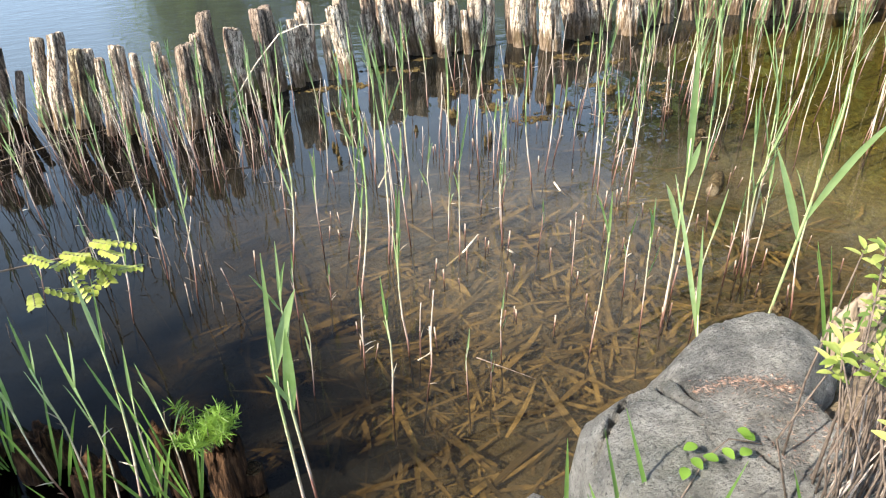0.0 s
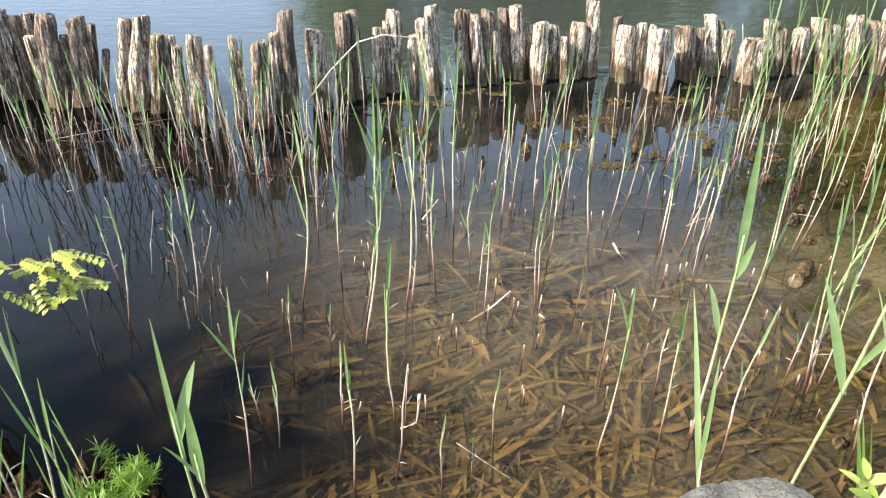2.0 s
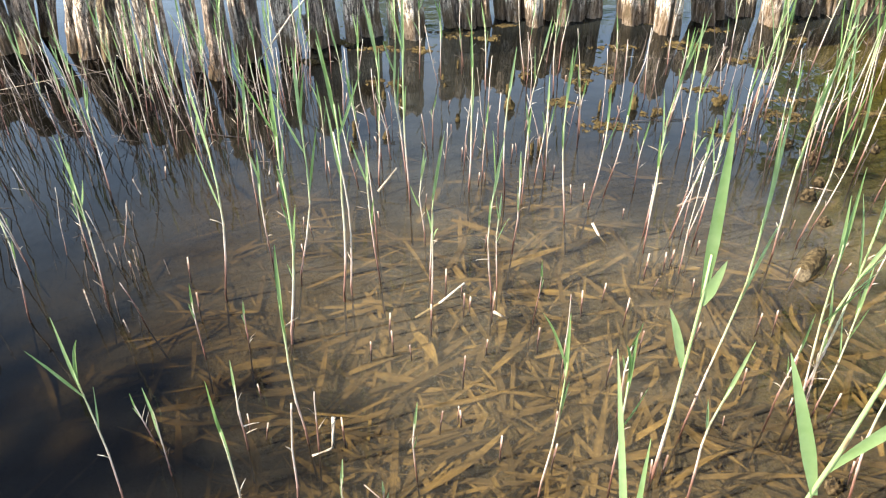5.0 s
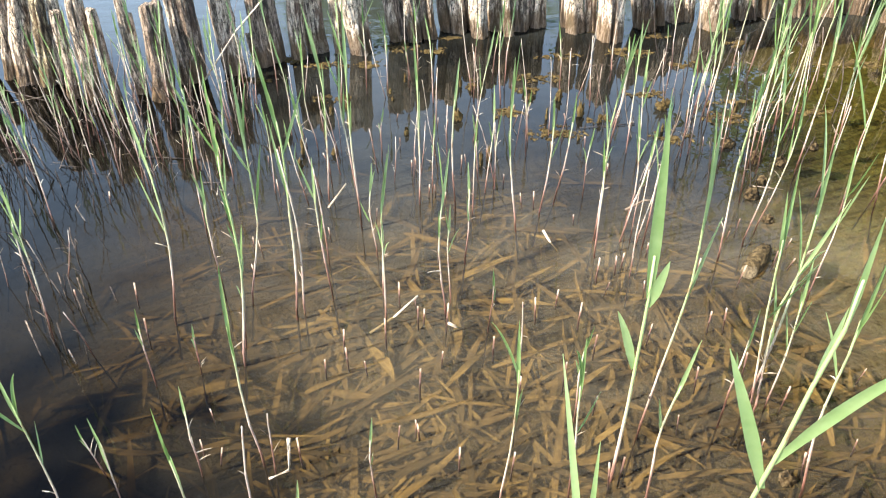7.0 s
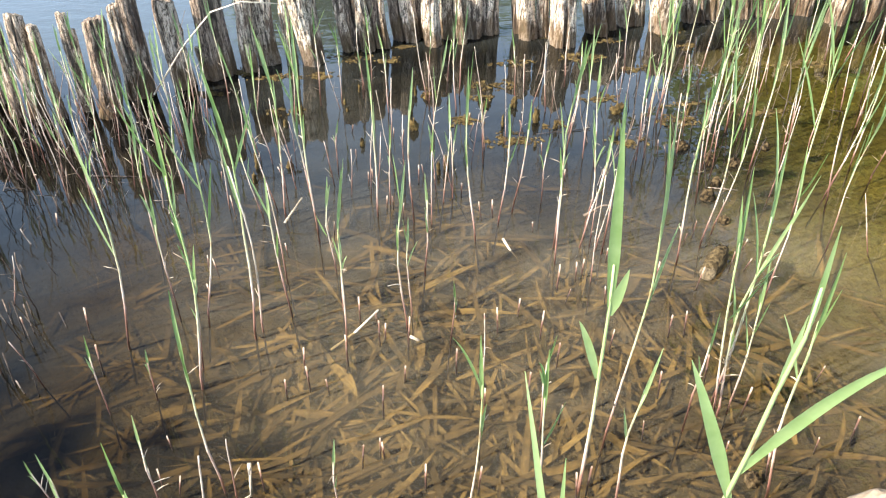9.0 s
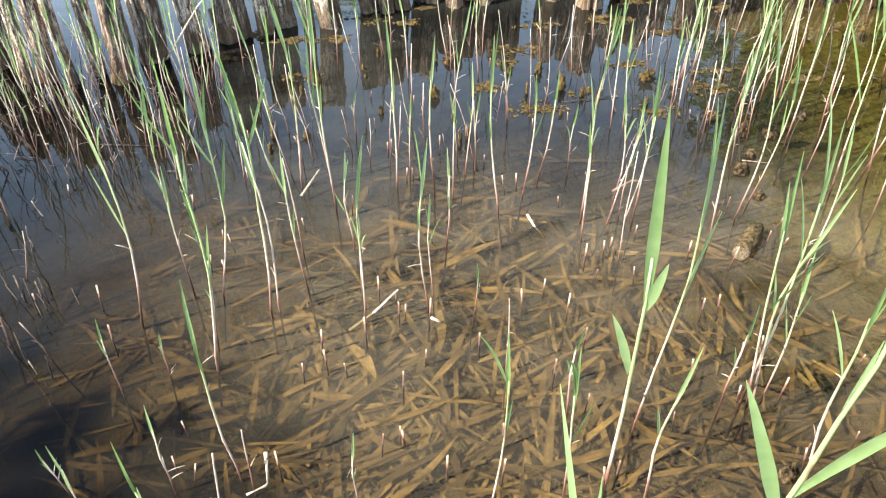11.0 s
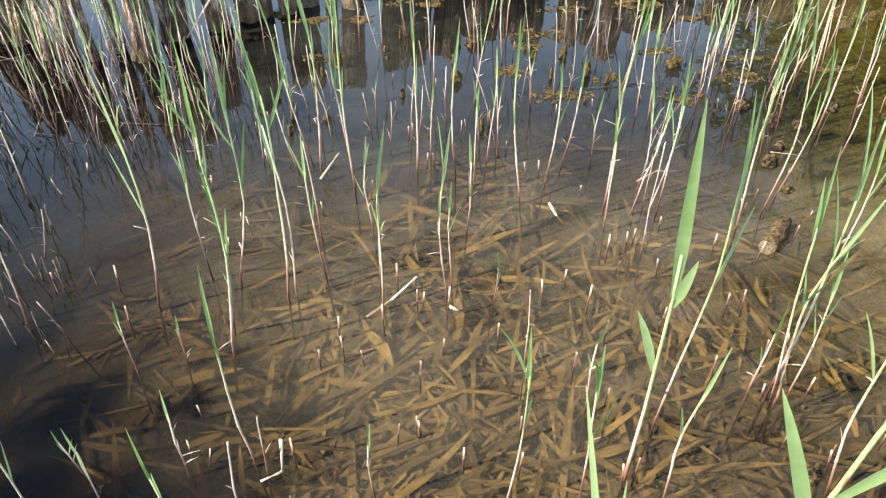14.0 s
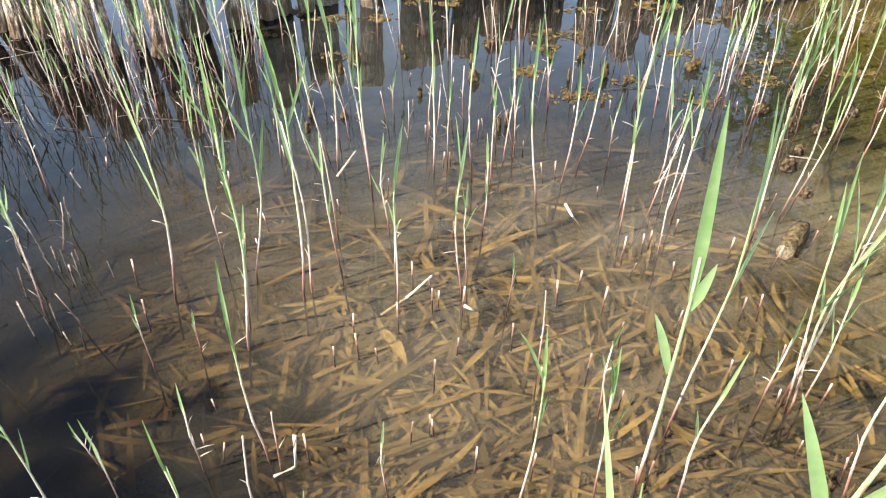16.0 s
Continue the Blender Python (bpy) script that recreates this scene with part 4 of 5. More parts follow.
stub(-0.735, 1.660, 0.109, 0.016, 0.016, 0.8, True)
random.seed(3)
for k in range(56):
    x, y = random.uniform(-0.3, 1.3), random.uniform(1.15, 2.9)
    h = random.uniform(0.03, 0.08)
    stub(x, y, h, random.gauss(0, 0.2) * h, random.gauss(0, 0.15) * h, random.uniform(0.6, 0.95))
for k in range(10):
    x, y = random.uniform(-1.5, -0.5), random.uniform(1.3, 2.9)
    h = random.uniform(0.04, 0.12)
    stub(x, y, h, random.gauss(0.05, 0.25) * h, random.gauss(0, 0.2) * h, random.uniform(0.5, 0.8), True)


# ---- sunken leaf litter ----
def litter_mesh(k):
    random.seed(900 + k)
    steps = 8
    verts, faces = [], []
    bow, twist = random.uniform(-0.10, 0.10), random.uniform(-0.5, 0.5)
    kink = random.choice([0.0, 0.0, random.uniform(-0.25, 0.25)])
    for i in range(steps + 1):
        f = i / steps
        w = (0.35 + 0.65 * math.sin(math.pi * min(1, f * 1.5 + 0.12) / 2)) * (1 - f ** 2.2) ** 0.9 + 0.015
        a = twist * (f - 0.5)
        cx, cy = f - 0.5, bow * math.sin(f * math.pi) + kink * max(0, f - 0.6)
        for j in (-1, 0, 1):
            verts.append((cx, cy + j * w * 0.085 * math.cos(a), j * w * 0.085 * math.sin(a) + (0.006 if j else 0.0)))
    for i in range(steps):
        for j in range(2):
            p = 3 * i + j
            faces.append((p, p + 1, p + 4, p + 3))
    return verts, faces


LITTER_SHAPES = [litter_mesh(k) for k in range(9)]
LITTER_MESHES = []
for k, (v, f) in enumerate(LITTER_SHAPES):
    me = bpy.data.meshes.new("sunken_leaf")
    me.from_pydata(v, [], f)
    me.polygons.foreach_set("use_smooth", [True] * len(me.polygons))
    me.materials.append(LITTER)
    LITTER_MESHES.append(me)
litter = empty_at("leaf_litter", 0.3, 1.6, -0.2)
tagged(litter, "yellow-brown dead reed leaves lying under water", "leaf litter")


def litter_pose(x, y, ln, wide, turn, lift):
    e = 0.05
    nx = -(ground_z(x + e, y) - ground_z(x - e, y)) / (2 * e)
    ny = -(ground_z(x, y + e) - ground_z(x, y - e)) / (2 * e)
    tilt = Vector((0, 0, 1)).rotation_difference(Vector((nx, ny, 1)).normalized()).to_matrix().to_4x4()
    return (Matrix.Translation((x, y, ground_z(x, y) + lift)) @ tilt @ pose(0, 0, 0, random.uniform(-9, 9), random.uniform(-6, 6), turn)
            @ Matrix.Diagonal((ln, wide, wide, 1)))


def sunken_leaf(x, y, ln, wide, turn, lift=0.012):
    ob = new("leaf", random.choice(LITTER_MESHES))
    ob.parent = litter
    ob.matrix_parent_inverse = litter.matrix_basis.inverted()
    ob.matrix_basis = litter_pose(x, y, ln, wide, turn, lift)


sunken_leaf(0.11, 1.62, 0.13, 0.21, -61, 0.055)
sunken_leaf(0.31, 1.71, 0.15, 0.17, -94, 0.055)
sunken_leaf(0.18, 2.23, 0.22, 0.15, -34, 0.055)
sunken_leaf(0.28, 2.13, 0.26, 0.16, -34, 0.055)
sunken_leaf(0.19, 2.06, 0.26, 0.13, 73, 0.055)
sunken_leaf(0.37, 1.47, 0.14, 0.08, -7, 0.055)
sunken_leaf(0.80, 1.71, 0.17, 0.17, -77, 0.055)
sunken_leaf(-0.45, 2.02, 0.10, 0.15, 24, 0.055)
sunken_leaf(-0.52, 2.00, 0.09, 0.13, 19, 0.055)
sunken_leaf(-0.84, 1.95, 0.08, 0.15, 66, 0.055)
sunken_leaf(-0.34, 1.62, 0.16, 0.19, 9, 0.055)
sunken_leaf(-0.31, 1.57, 0.17, 0.22, 14, 0.055)
sunken_leaf(-0.26, 1.49, 0.18, 0.18, 7, 0.055)
sunken_leaf(-0.62, 1.57, 0.16, 0.14, -5, 0.055)
sunken_leaf(-0.05, 1.40, 0.16, 0.15, -162, 0.055)
sunken_leaf(0.16, 1.33, 0.15, 0.14, 18, 0.055)
sunken_leaf(0.23, 1.31, 0.20, 0.13, 27, 0.055)
sunken_leaf(0.07, 1.66, 0.17, 0.11, 38, 0.055)
sunken_leaf(-0.23, 1.76, 0.13, 0.14, 149, 0.055)
sunken_leaf(-0.15, 1.65, 0.14, 0.13, -142, 0.055)
sunken_leaf(0.35, 2.35, 0.21, 0.12, -21, 0.055)
sunken_leaf(0.65, 1.54, 0.20, 0.13, 40, 0.055)
sunken_leaf(0.73, 1.44, 0.10, 0.14, -25, 0.055)
sunken_leaf(0.56, 1.61, 0.08, 0.10, -51, 0.055)
sunken_leaf(0.94, 1.56, 0.16, 0.13, 8, 0.055)
sunken_leaf(1.05, 1.49, 0.16, 0.13, 28, 0.055)
sunken_leaf(0.64, 1.30, 0.14, 0.16, 13, 0.055)
sunken_leaf(0.78, 1.34, 0.11, 0.16, -38, 0.055)
sunken_leaf(0.44, 1.36, 0.14, 0.13, 35, 0.055)
sunken_leaf(0.46, 1.27, 0.13, 0.14, -24, 0.055)
sunken_leaf(0.02, 1.51, 0.12, 0.12, 21, 0.055)
sunken_leaf(-0.26, 1.36, 0.12, 0.16, -162, 0.055)
sunken_leaf(-0.54, 1.69, 0.11, 0.12, -142, 0.055)
sunken_leaf(-0.49, 1.42, 0.14, 0.13, 2, 0.055)
sunken_leaf(-0.03, 1.78, 0.10, 0.10, -17, 0.055)
sunken_leaf(-0.18, 2.43, 0.15, 0.13, -28, 0.055)
sunken_leaf(0.45, 1.97, 0.08, 0.13, -61, 0.055)
sunken_leaf(0.40, 1.87, 0.11, 0.14, -59, 0.055)
sunken_leaf(1.04, 1.88, 0.13, 0.11, 15, 0.055)
sunken_leaf(1.21, 1.56, 0.12, 0.14, -44, 0.055)
sunken_leaf(1.17, 1.65, 0.10, 0.14, -39, 0.055)
random.seed(77)


def litter_spot():
    while True:
        x, y = random.gauss(0.30, 0.66), random.gauss(1.40, 0.48)
        if shore_y(x) + 0.05 < y < 2.75 and (y > 0.9 or random.random() < 0.8) and -1.0 < x < 1.7 and (x > -0.35 or random.random() < 0.7 + 0.7 * (x + 0.35)):
            return x, y


for k in range(255):
    x, y = litter_spot()
    sunken_leaf(x, y, random.uniform(0.12, 0.34), random.uniform(0.08, 0.14) * random.choice([0.7, 1.0, 1.35]), random.gauss(25, 60), random.uniform(0.008, 0.06))
verts, faces = [], []
for k in range(820):
    x, y = litter_spot()
    ln = random.uniform(0.08, 0.34)
    m = litter_pose(x, y, ln, random.uniform(0.04, 0.12), random.uniform(0, 360), random.uniform(0.001, 0.035))
    v, f = LITTER_SHAPES[k % 9]
    o = len(verts)
    verts += [m @ Vector(p) for p in v]
    faces += [tuple(o + i for i in q) for q in f]
rest = link_mesh("small_leaves", verts, faces, LITTER, litter)
rest.matrix_parent_inverse = litter.matrix_basis.inverted()
tagged(rest, kind="stuff")


# ---- floating algae, old stake heads ----
FLOATING = ([], [])


def algae(x, y, rx, ry, seed, rise=0.002):
    """A thin ragged float of algae: many small crumpled flakes and threads on the water."""
    rng = random.Random(seed)
    verts, faces = FLOATING
    for k in range(int(90 + 9000 * rx * max(ry, 0.02) * 4)):
        w, f = rng.uniform(0, 6.3), rng.random() ** 0.7
        edge = 1 + 0.8 * noise.noise(Vector((math.cos(w) * 1.7 + seed, math.sin(w) * 1.7, seed)))
        px, py = math.cos(w) * rx * f * edge, math.sin(w) * ry * f * edge
        if noise.noise(Vector((px * 22 + seed, py * 22, 1))) < -0.12:
            continue
        r = rng.uniform(0.003, 0.010)
        n = 6
        o = len(verts)
        turn, slim = rng.uniform(0, 3.14), rng.uniform(0.25, 0.9)
        px, py = px + x, py + y
        verts.append((px, py, rise + rng.uniform(0.001, 0.003)))
        for s in range(n):
            a = 6.283 * s / n
            q = r * rng.uniform(0.6, 1.3)
            ex, ey = math.cos(a) * q, math.sin(a) * q * slim
            verts.append((px + ex * math.cos(turn) - ey * math.sin(turn), py + ex * math.sin(turn) + ey * math.cos(turn), rise + rng.uniform(-0.003, 0.0015)))
        faces += [(o, o + 1 + s, o + 1 + (s + 1) % n) for s in range(n)]


def algae_clump(x, y, r, h, seed):
    """Brown algae that hangs on a reed at the water line."""
    v, f = lump(r * 0.7, r * 0.6, h, 0.9, 3.0, 3, seed)
    ob = link_mesh("algae_clump", v, f, ALGAE)
    ob.location = (x, y, h * 0.3)
    tagged(ob, "rust-brown algae clump clinging to a reed", "algae", "algae clumps")


algae(0.20, 3.42, 0.119, 0.053, 0.0, 0.002)
algae(0.83, 3.27, 0.097, 0.034, 1.7, 0.002)
algae(1.09, 3.53, 0.063, 0.028, 3.4, 0.002)
algae(-0.28, 3.32, 0.059, 0.035, 5.1, 0.002)
algae(1.16, 3.28, 0.099, 0.044, 6.8, 0.002)
algae(1.31, 3.45, 0.083, 0.028, 8.5, 0.002)
algae(0.46, 3.03, 0.040, 0.040, 10.2, 0.002)
algae(0.31, 3.36, 0.078, 0.035, 11.9, 0.002)
algae(0.67, 2.95, 0.053, 0.032, 13.6, 0.002)
algae(1.65, 3.34, 0.058, 0.037, 15.3, 0.002)
algae(1.34, 3.15, 0.058, 0.035, 17.0, 0.002)
algae(1.13, 3.31, 0.060, 0.022, 18.7, 0.002)
algae(0.61, 3.62, 0.083, 0.037, 20.4, 0.002)
algae(1.61, 3.50, 0.064, 0.029, 22.1, 0.002)
algae(0.40, 3.49, 0.061, 0.027, 23.8, 0.002)
algae(-0.42, 3.12, 0.057, 0.034, 25.5, 0.002)
algae(-0.04, 3.71, 0.064, 0.028, 27.2, 0.002)
algae_clump(0.84, 2.74, 0.017, 0.039, 28.9)
algae(0.90, 2.71, 0.042, 0.037, 30.6, 0.002)
algae_clump(1.16, 2.77, 0.028, 0.028, 32.3)
algae_clump(0.38, 2.74, 0.023, 0.032, 34.0)
algae(0.56, 2.75, 0.034, 0.037, 35.7, 0.002)
algae_clump(0.78, 2.87, 0.017, 0.028, 37.4)
algae_clump(0.19, 3.07, 0.007, 0.028, 90.0)
algae_clump(-0.06, 2.52, 0.014, 0.017, 91.3)
algae_clump(0.90, 2.68, 0.010, 0.023, 92.6)
algae_clump(0.13, 2.97, 0.007, 0.017, 93.9)
algae_clump(-0.17, 2.53, 0.009, 0.033, 95.2)
algae_clump(0.44, 2.42, 0.008, 0.035, 96.5)
algae_clump(-0.09, 2.81, 0.009, 0.027, 97.8)
algae_clump(0.38, 2.86, 0.010, 0.027, 99.1)
algae_clump(1.34, 2.79, 0.007, 0.013, 100.4)
algae_clump(1.42, 2.72, 0.008, 0.034, 101.7)
algae_clump(0.79, 2.90, 0.013, 0.019, 103.0)
algae_clump(0.41, 3.01, 0.007, 0.030, 104.3)
algae_clump(-0.03, 2.86, 0.012, 0.034, 105.6)
algae_clump(1.24, 2.72, 0.008, 0.015, 106.9)
algae_clump(0.71, 2.72, 0.007, 0.033, 108.2)
algae_clump(0.67, 2.88, 0.008, 0.018, 109.5)
algae_clump(-0.18, 2.59, 0.008, 0.022, 110.8)
algae_clump(0.45, 2.98, 0.013, 0.016, 112.1)
algae_clump(0.47, 2.45, 0.011, 0.034, 113.4)
algae_clump(0.14, 2.91, 0.008, 0.012, 114.7)
algae_clump(1.11, 2.60, 0.007, 0.022, 116.0)
algae_clump(0.19, 2.64, 0.010, 0.022, 117.3)
algae_clump(0.80, 2.56, 0.007, 0.014, 118.6)
algae_clump(-0.02, 2.73, 0.009, 0.031, 119.9)
algae_clump(0.67, 2.88, 0.014, 0.013, 121.2)
algae_clump(-0.17, 2.44, 0.009, 0.025, 122.5)
algae(1.48, 2.80, 0.118, 0.030, 60.0, 0.002)
algae(1.71, 2.70, 0.111, 0.031, 62.1, 0.002)
algae(2.05, 3.10, 0.119, 0.053, 64.2, 0.002)
algae(0.04, 3.24, 0.081, 0.033, 66.3, 0.002)
algae(1.12, 2.90, 0.083, 0.036, 68.4, 0.002)
algae(-0.09, 2.95, 0.082, 0.035, 70.5, 0.002)
algae(0.71, 3.07, 0.100, 0.049, 72.6, 0.002)
algae(0.59, 2.79, 0.066, 0.038, 74.7, 0.002)
algae(0.73, 2.62, 0.101, 0.058, 76.8, 0.002)
algae(1.14, 2.56, 0.075, 0.047, 78.9, 0.002)
algae(-0.17, 3.24, 0.103, 0.050, 81.0, 0.002)
algae(1.37, 2.68, 0.066, 0.051, 83.1, 0.002)
mats = link_mesh("floating_algae", *FLOATING, ALGAE, smooth=False)
tagged(mats, "ragged olive-brown algae floating beside wooden stakes", "algae", kind="stuff")


def worn_stake(x, y, r, h, lean, seed):
    """The rotten head of an old stake that barely breaks the water."""
    v, f = lump(r * 0.8, r * 0.75, h, 0.3, 2.0, 4, seed)
    ob = link_mesh("worn_stake", v, f, MOSSLOG)
    ob.matrix_basis = pose(x, y, h * 0.15, lean, 0, seed * 50)
    tagged(ob, "worn mossy head of an old stake at water level", "stake", "old stake heads")


def fallen_stake(a, b, r):
    """A worn stake head that lies over, its pale round end towards the bank."""
    a, b = Vector(a), Vector(b)
    ob = empty_at("fallen_stake", a.x, a.y)
    o = Vector((a.x, a.y, 0))
    pts = [a + (b - a) * (k / 9) - o for k in range(10)]
    v, f = tube(pts, [r * (0.80 + 0.30 * math.sin(0.5 + k * 0.28) + 0.08 * noise.noise(Vector((k * 0.9, 3, 1)))) for k in range(10)], 22)
    v = [p + Vector((noise.noise(p * 60), noise.noise(p * 60 + Vector((5, 0, 0))), noise.noise(p * 60 + Vector((0, 9, 0))))) * r * 0.28 for p in v]
    link_mesh("trunk", v, f, TANWOOD, ob)
    d = ((a - b).normalized() + Vector((0, 0, 0.9))).normalized()
    v, f = tube([a - d * 0.012 - o, a + d * 0.006 - o, a + d * 0.011 - o], [r * 0.93, r * 0.95, r * 0.80], 22)
    link_mesh("cut_end", v, f, CUTEND, ob, "pale round cut end")
    tagged(ob, "tan worn stake lying over at water level", "stake", "old stake heads")


fallen_stake((1.133, 1.795, 0.010), (1.214, 1.886, 0.014), 0.024)
worn_stake(1.28, 2.04, 0.021, 0.019, 0, 2.3)
worn_stake(1.28, 2.17, 0.027, 0.030, 10, 3.2)
worn_stake(1.37, 2.38, 0.026, 0.034, 0, 4.1)
worn_stake(1.45, 2.36, 0.030, 0.022, 0, 5.3)
worn_stake(1.60, 2.45, 0.019, 0.022, 0, 6.2)
worn_stake(1.34, 2.25, 0.022, 0.022, 0, 7.2)
worn_stake(0.97, 1.13, 0.022, 0.022, 0, 8.4)
worn_stake(1.31, 2.49, 0.030, 0.022, 0, 9.4)


# ---- bank: rocks ----
CRACKS = [((0.212, 0.545), (0.226, 0.493), 0.0055), ((0.226, 0.493), (0.262, 0.440), 0.0045), ((0.259, 0.545), (0.257, 0.492), 0.006), ((0.257, 0.492), (0.268, 0.470), 0.004),
          ((0.150, 0.515), (0.060, 0.425), 0.005), ((0.360, 0.410), (0.400, 0.385), 0.004), ((0.310, 0.345), (0.330, 0.300), 0.0035), ((0.345, 0.370), (0.350, 0.335), 0.003)]


def rock_top(x, y):
    """Height of the boulder: a rounded back block that stands a hand's width behind a lower cracked front slab."""
    wob = 0.014 * noise.noise(Vector((x * 9, y * 9, 3))) + 0.006 * noise.noise(Vector((x * 26, y * 26, 5)))

    def block(cx, cy, rx, ry, turn, p):
        a = radians(turn)
        u = ((x - cx) * math.cos(a) + (y - cy) * math.sin(a)) / rx
        v = (-(x - cx) * math.sin(a) + (y - cy) * math.cos(a)) / ry
        return (abs(u) ** p + abs(v) ** p) ** (1 / p) + wob * 4
    s = block(0.275, 0.355, 0.225, 0.205, 4, 5)
    slab = 0.452 - 0.10 * max(0.0, 0.40 - y) - 0.09 * max(0.0, 0.16 - x) + 0.010 * noise.noise(Vector((x * 14, y * 14, 1)))
    # the slab breaks in thin steps
    slab += 0.006 * round(2.2 * noise.noise(Vector((x * 6 + 3, y * 9, 8))))
    zs = slab * (1 - max(0.0, s - 0.86) * 0.9) - 2.6 * max(0.0, s - 1.0)
    d = block(0.425, 0.555, 0.215, 0.118, 15, 2.5)
    dome = 0.487 - 0.035 * d * d + 0.07 * min(0.0, x - 0.43) - 0.20 * max(0.0, x - 0.50) + 0.012 * noise.noise(Vector((x * 12 + 4, y * 12, 7)))
    zd = dome - 0.24 * max(0.0, d - 0.70) - 2.4 * max(0.0, d - 1.0)
    z = max(zs, zd) + wob * 0.7 + 0.004 * noise.noise(Vector((x * 55, y * 55, 2))) + 0.0025 * noise.noise(Vector((x * 120, y * 120, 6)))
    for (xa, ya), (xb, yb), wide in CRACKS:
        a, b, q = Vector((xa, ya)), Vector((xb, yb)), Vector((x, y))
        f = max(0.0, min(1.0, (q - a).dot(b - a) / (b - a).length_squared))
        gap = (q - a.lerp(b, f)).length + 0.004 * noise.noise(Vector((x * 60, y * 60, 0)))
        z -= 0.034 * math.exp(-(gap / (wide * (1.15 - 0.5 * abs(2 * f - 1)))) ** 2)
    return max(z, -0.05)


def build_rock():
    step = 0.005
    nx, ny = 146, 126
    verts = [(0.0 + k * step - 0.387, 0.10 + j * step - 0.42, rock_top(0.0 + k * step, 0.10 + j * step)) for j in range(ny) for k in range(nx)]
    faces = [(j * nx + k, j * nx + k + 1, (j + 1) * nx + k + 1, (j + 1) * nx + k) for j in range(ny - 1) for k in range(nx - 1)
             if max(verts[j * nx + k][2], verts[(j + 1) * nx + k + 1][2]) > -0.04]
    used = sorted({v for f in faces for v in f})
    at = {v: m for m, v in enumerate(used)}
    ob = link_mesh("rock", [verts[v] for v in used], [tuple(at[v] for v in f) for f in faces], ROCK)
    ob.location = (0.387, 0.42, 0)
    tagged(ob, "large dark grey cracked boulder on the bank", "rock", "bank rocks")
    return ob


build_rock()


def small_rock(x, y, z, rx, ry, rz, seed, label, mat=None):
    v, f = lump(rx, ry, rz, 0.22, 1.5, 4, seed)
    ob = link_mesh("rock", v, f, mat or ROCK)
    ob.matrix_basis = pose(x, y, z, 0, 0, seed * 40)
    tagged(ob, label, "rock", "bank rocks")


small_rock(1.145, 0.945, 0.0, 0.10, 0.075, 0.15, 2.0, "tan-grey stone at the water's edge", TANSTONE)
small_rock(0.93, 0.835, 0.04, 0.060, 0.050, 0.225, 9.0, "tan upright stone at the water's edge", TANSTONE)
small_rock(0.76, 0.56, 0.20, 0.11, 0.10, 0.14, 3.0, "grey stone half hidden by a shrub")
small_rock(-0.11, 0.38, 0.15, 0.17, 0.13, 0.16, 5.0, "grey stone at the foot of the bank")


# ---- bank: rotten stumps ----
def stump(x, y, h, r, seed, label, mat=None, jag=0.35):
    sides, rings = 48, 12
    verts, faces = [], []
    for k in range(rings + 1):
        f = k / rings
        for s in range(sides):
            w = 2 * math.pi * s / sides
            ca, sa = math.cos(w), math.sin(w)
            g = noise.fractal(Vector((ca * 3.2 + seed, sa * 3.2, f * 0.8)), 0.5, 2.2, 5)
            rr = r * (1.15 - 0.35 * f) * (1 + 0.5 * g)
            top = h * (1 + jag * (noise.noise(Vector((ca * 1.9 + seed, sa * 1.9, 7))) + 0.8 * noise.noise(Vector((ca * 6 + seed, sa * 6, 3)))))
            verts.append((ca * rr, sa * rr, -0.25 + (top + 0.25) * f))
    for k in range(rings):
        for s in range(sides):
            q = (s + 1) % sides
            faces.append((k * sides + s, k * sides + q, (k + 1) * sides + q, (k + 1) * sides + s))
    verts.append((0, 0, h * 0.7))
    for s in range(sides):
        faces.append((rings * sides + s, rings * sides + (s + 1) % sides, len(verts) - 1))
    ob = link_mesh("stump", verts, faces, mat or ROTTEN)
    ob.location = (x, y, 0)
    tagged(ob, label, "stump", "rotten stumps")


stump(-0.73, 0.92, 0.19, 0.04, 1.0, "dark rotten brown stump with splintered top")
stump(-0.62, 0.87, 0.18, 0.038, 2.0, "dark rotten stump overgrown by a green sprig")
stump(-1.07, 1.08, 0.10, 0.06, 3.0, "low black rotten stump with moss")
stump(-1.22, 1.11, 0.12, 0.05, 4.0, "black rotten stump among reeds")
stump(-0.93, 0.96, 0.08, 0.05, 6.0, "low dark rotten stump in water")


def ringed_post(x, y, h, r):
    ob = empty_at("cut_post", x, y)
    v, f = tube([(0, 0, -0.3), (0, 0, h * 0.5), (0.003, 0, h)], [r * 1.05, r, r * 0.96], 18)
    link_mesh("trunk", v, f, ROTTEN, ob, smooth=False)
    for k in range(4):
        rr = r * (0.9 - 0.22 * k)
        pts = [(rr * math.cos(w), rr * math.sin(w), h + 0.002 + 0.002 * k) for w in (2 * math.pi * s / 20 for s in range(21))]
        v, f = tube(pts, [r * 0.07] * 21, 5, False)
        link_mesh("growth_ring", v, f, MOSSLOG, ob)
    tagged(ob, "small cut post with worn growth rings, near water", "post")


ringed_post(-0.57, 0.87, 0.07, 0.023)


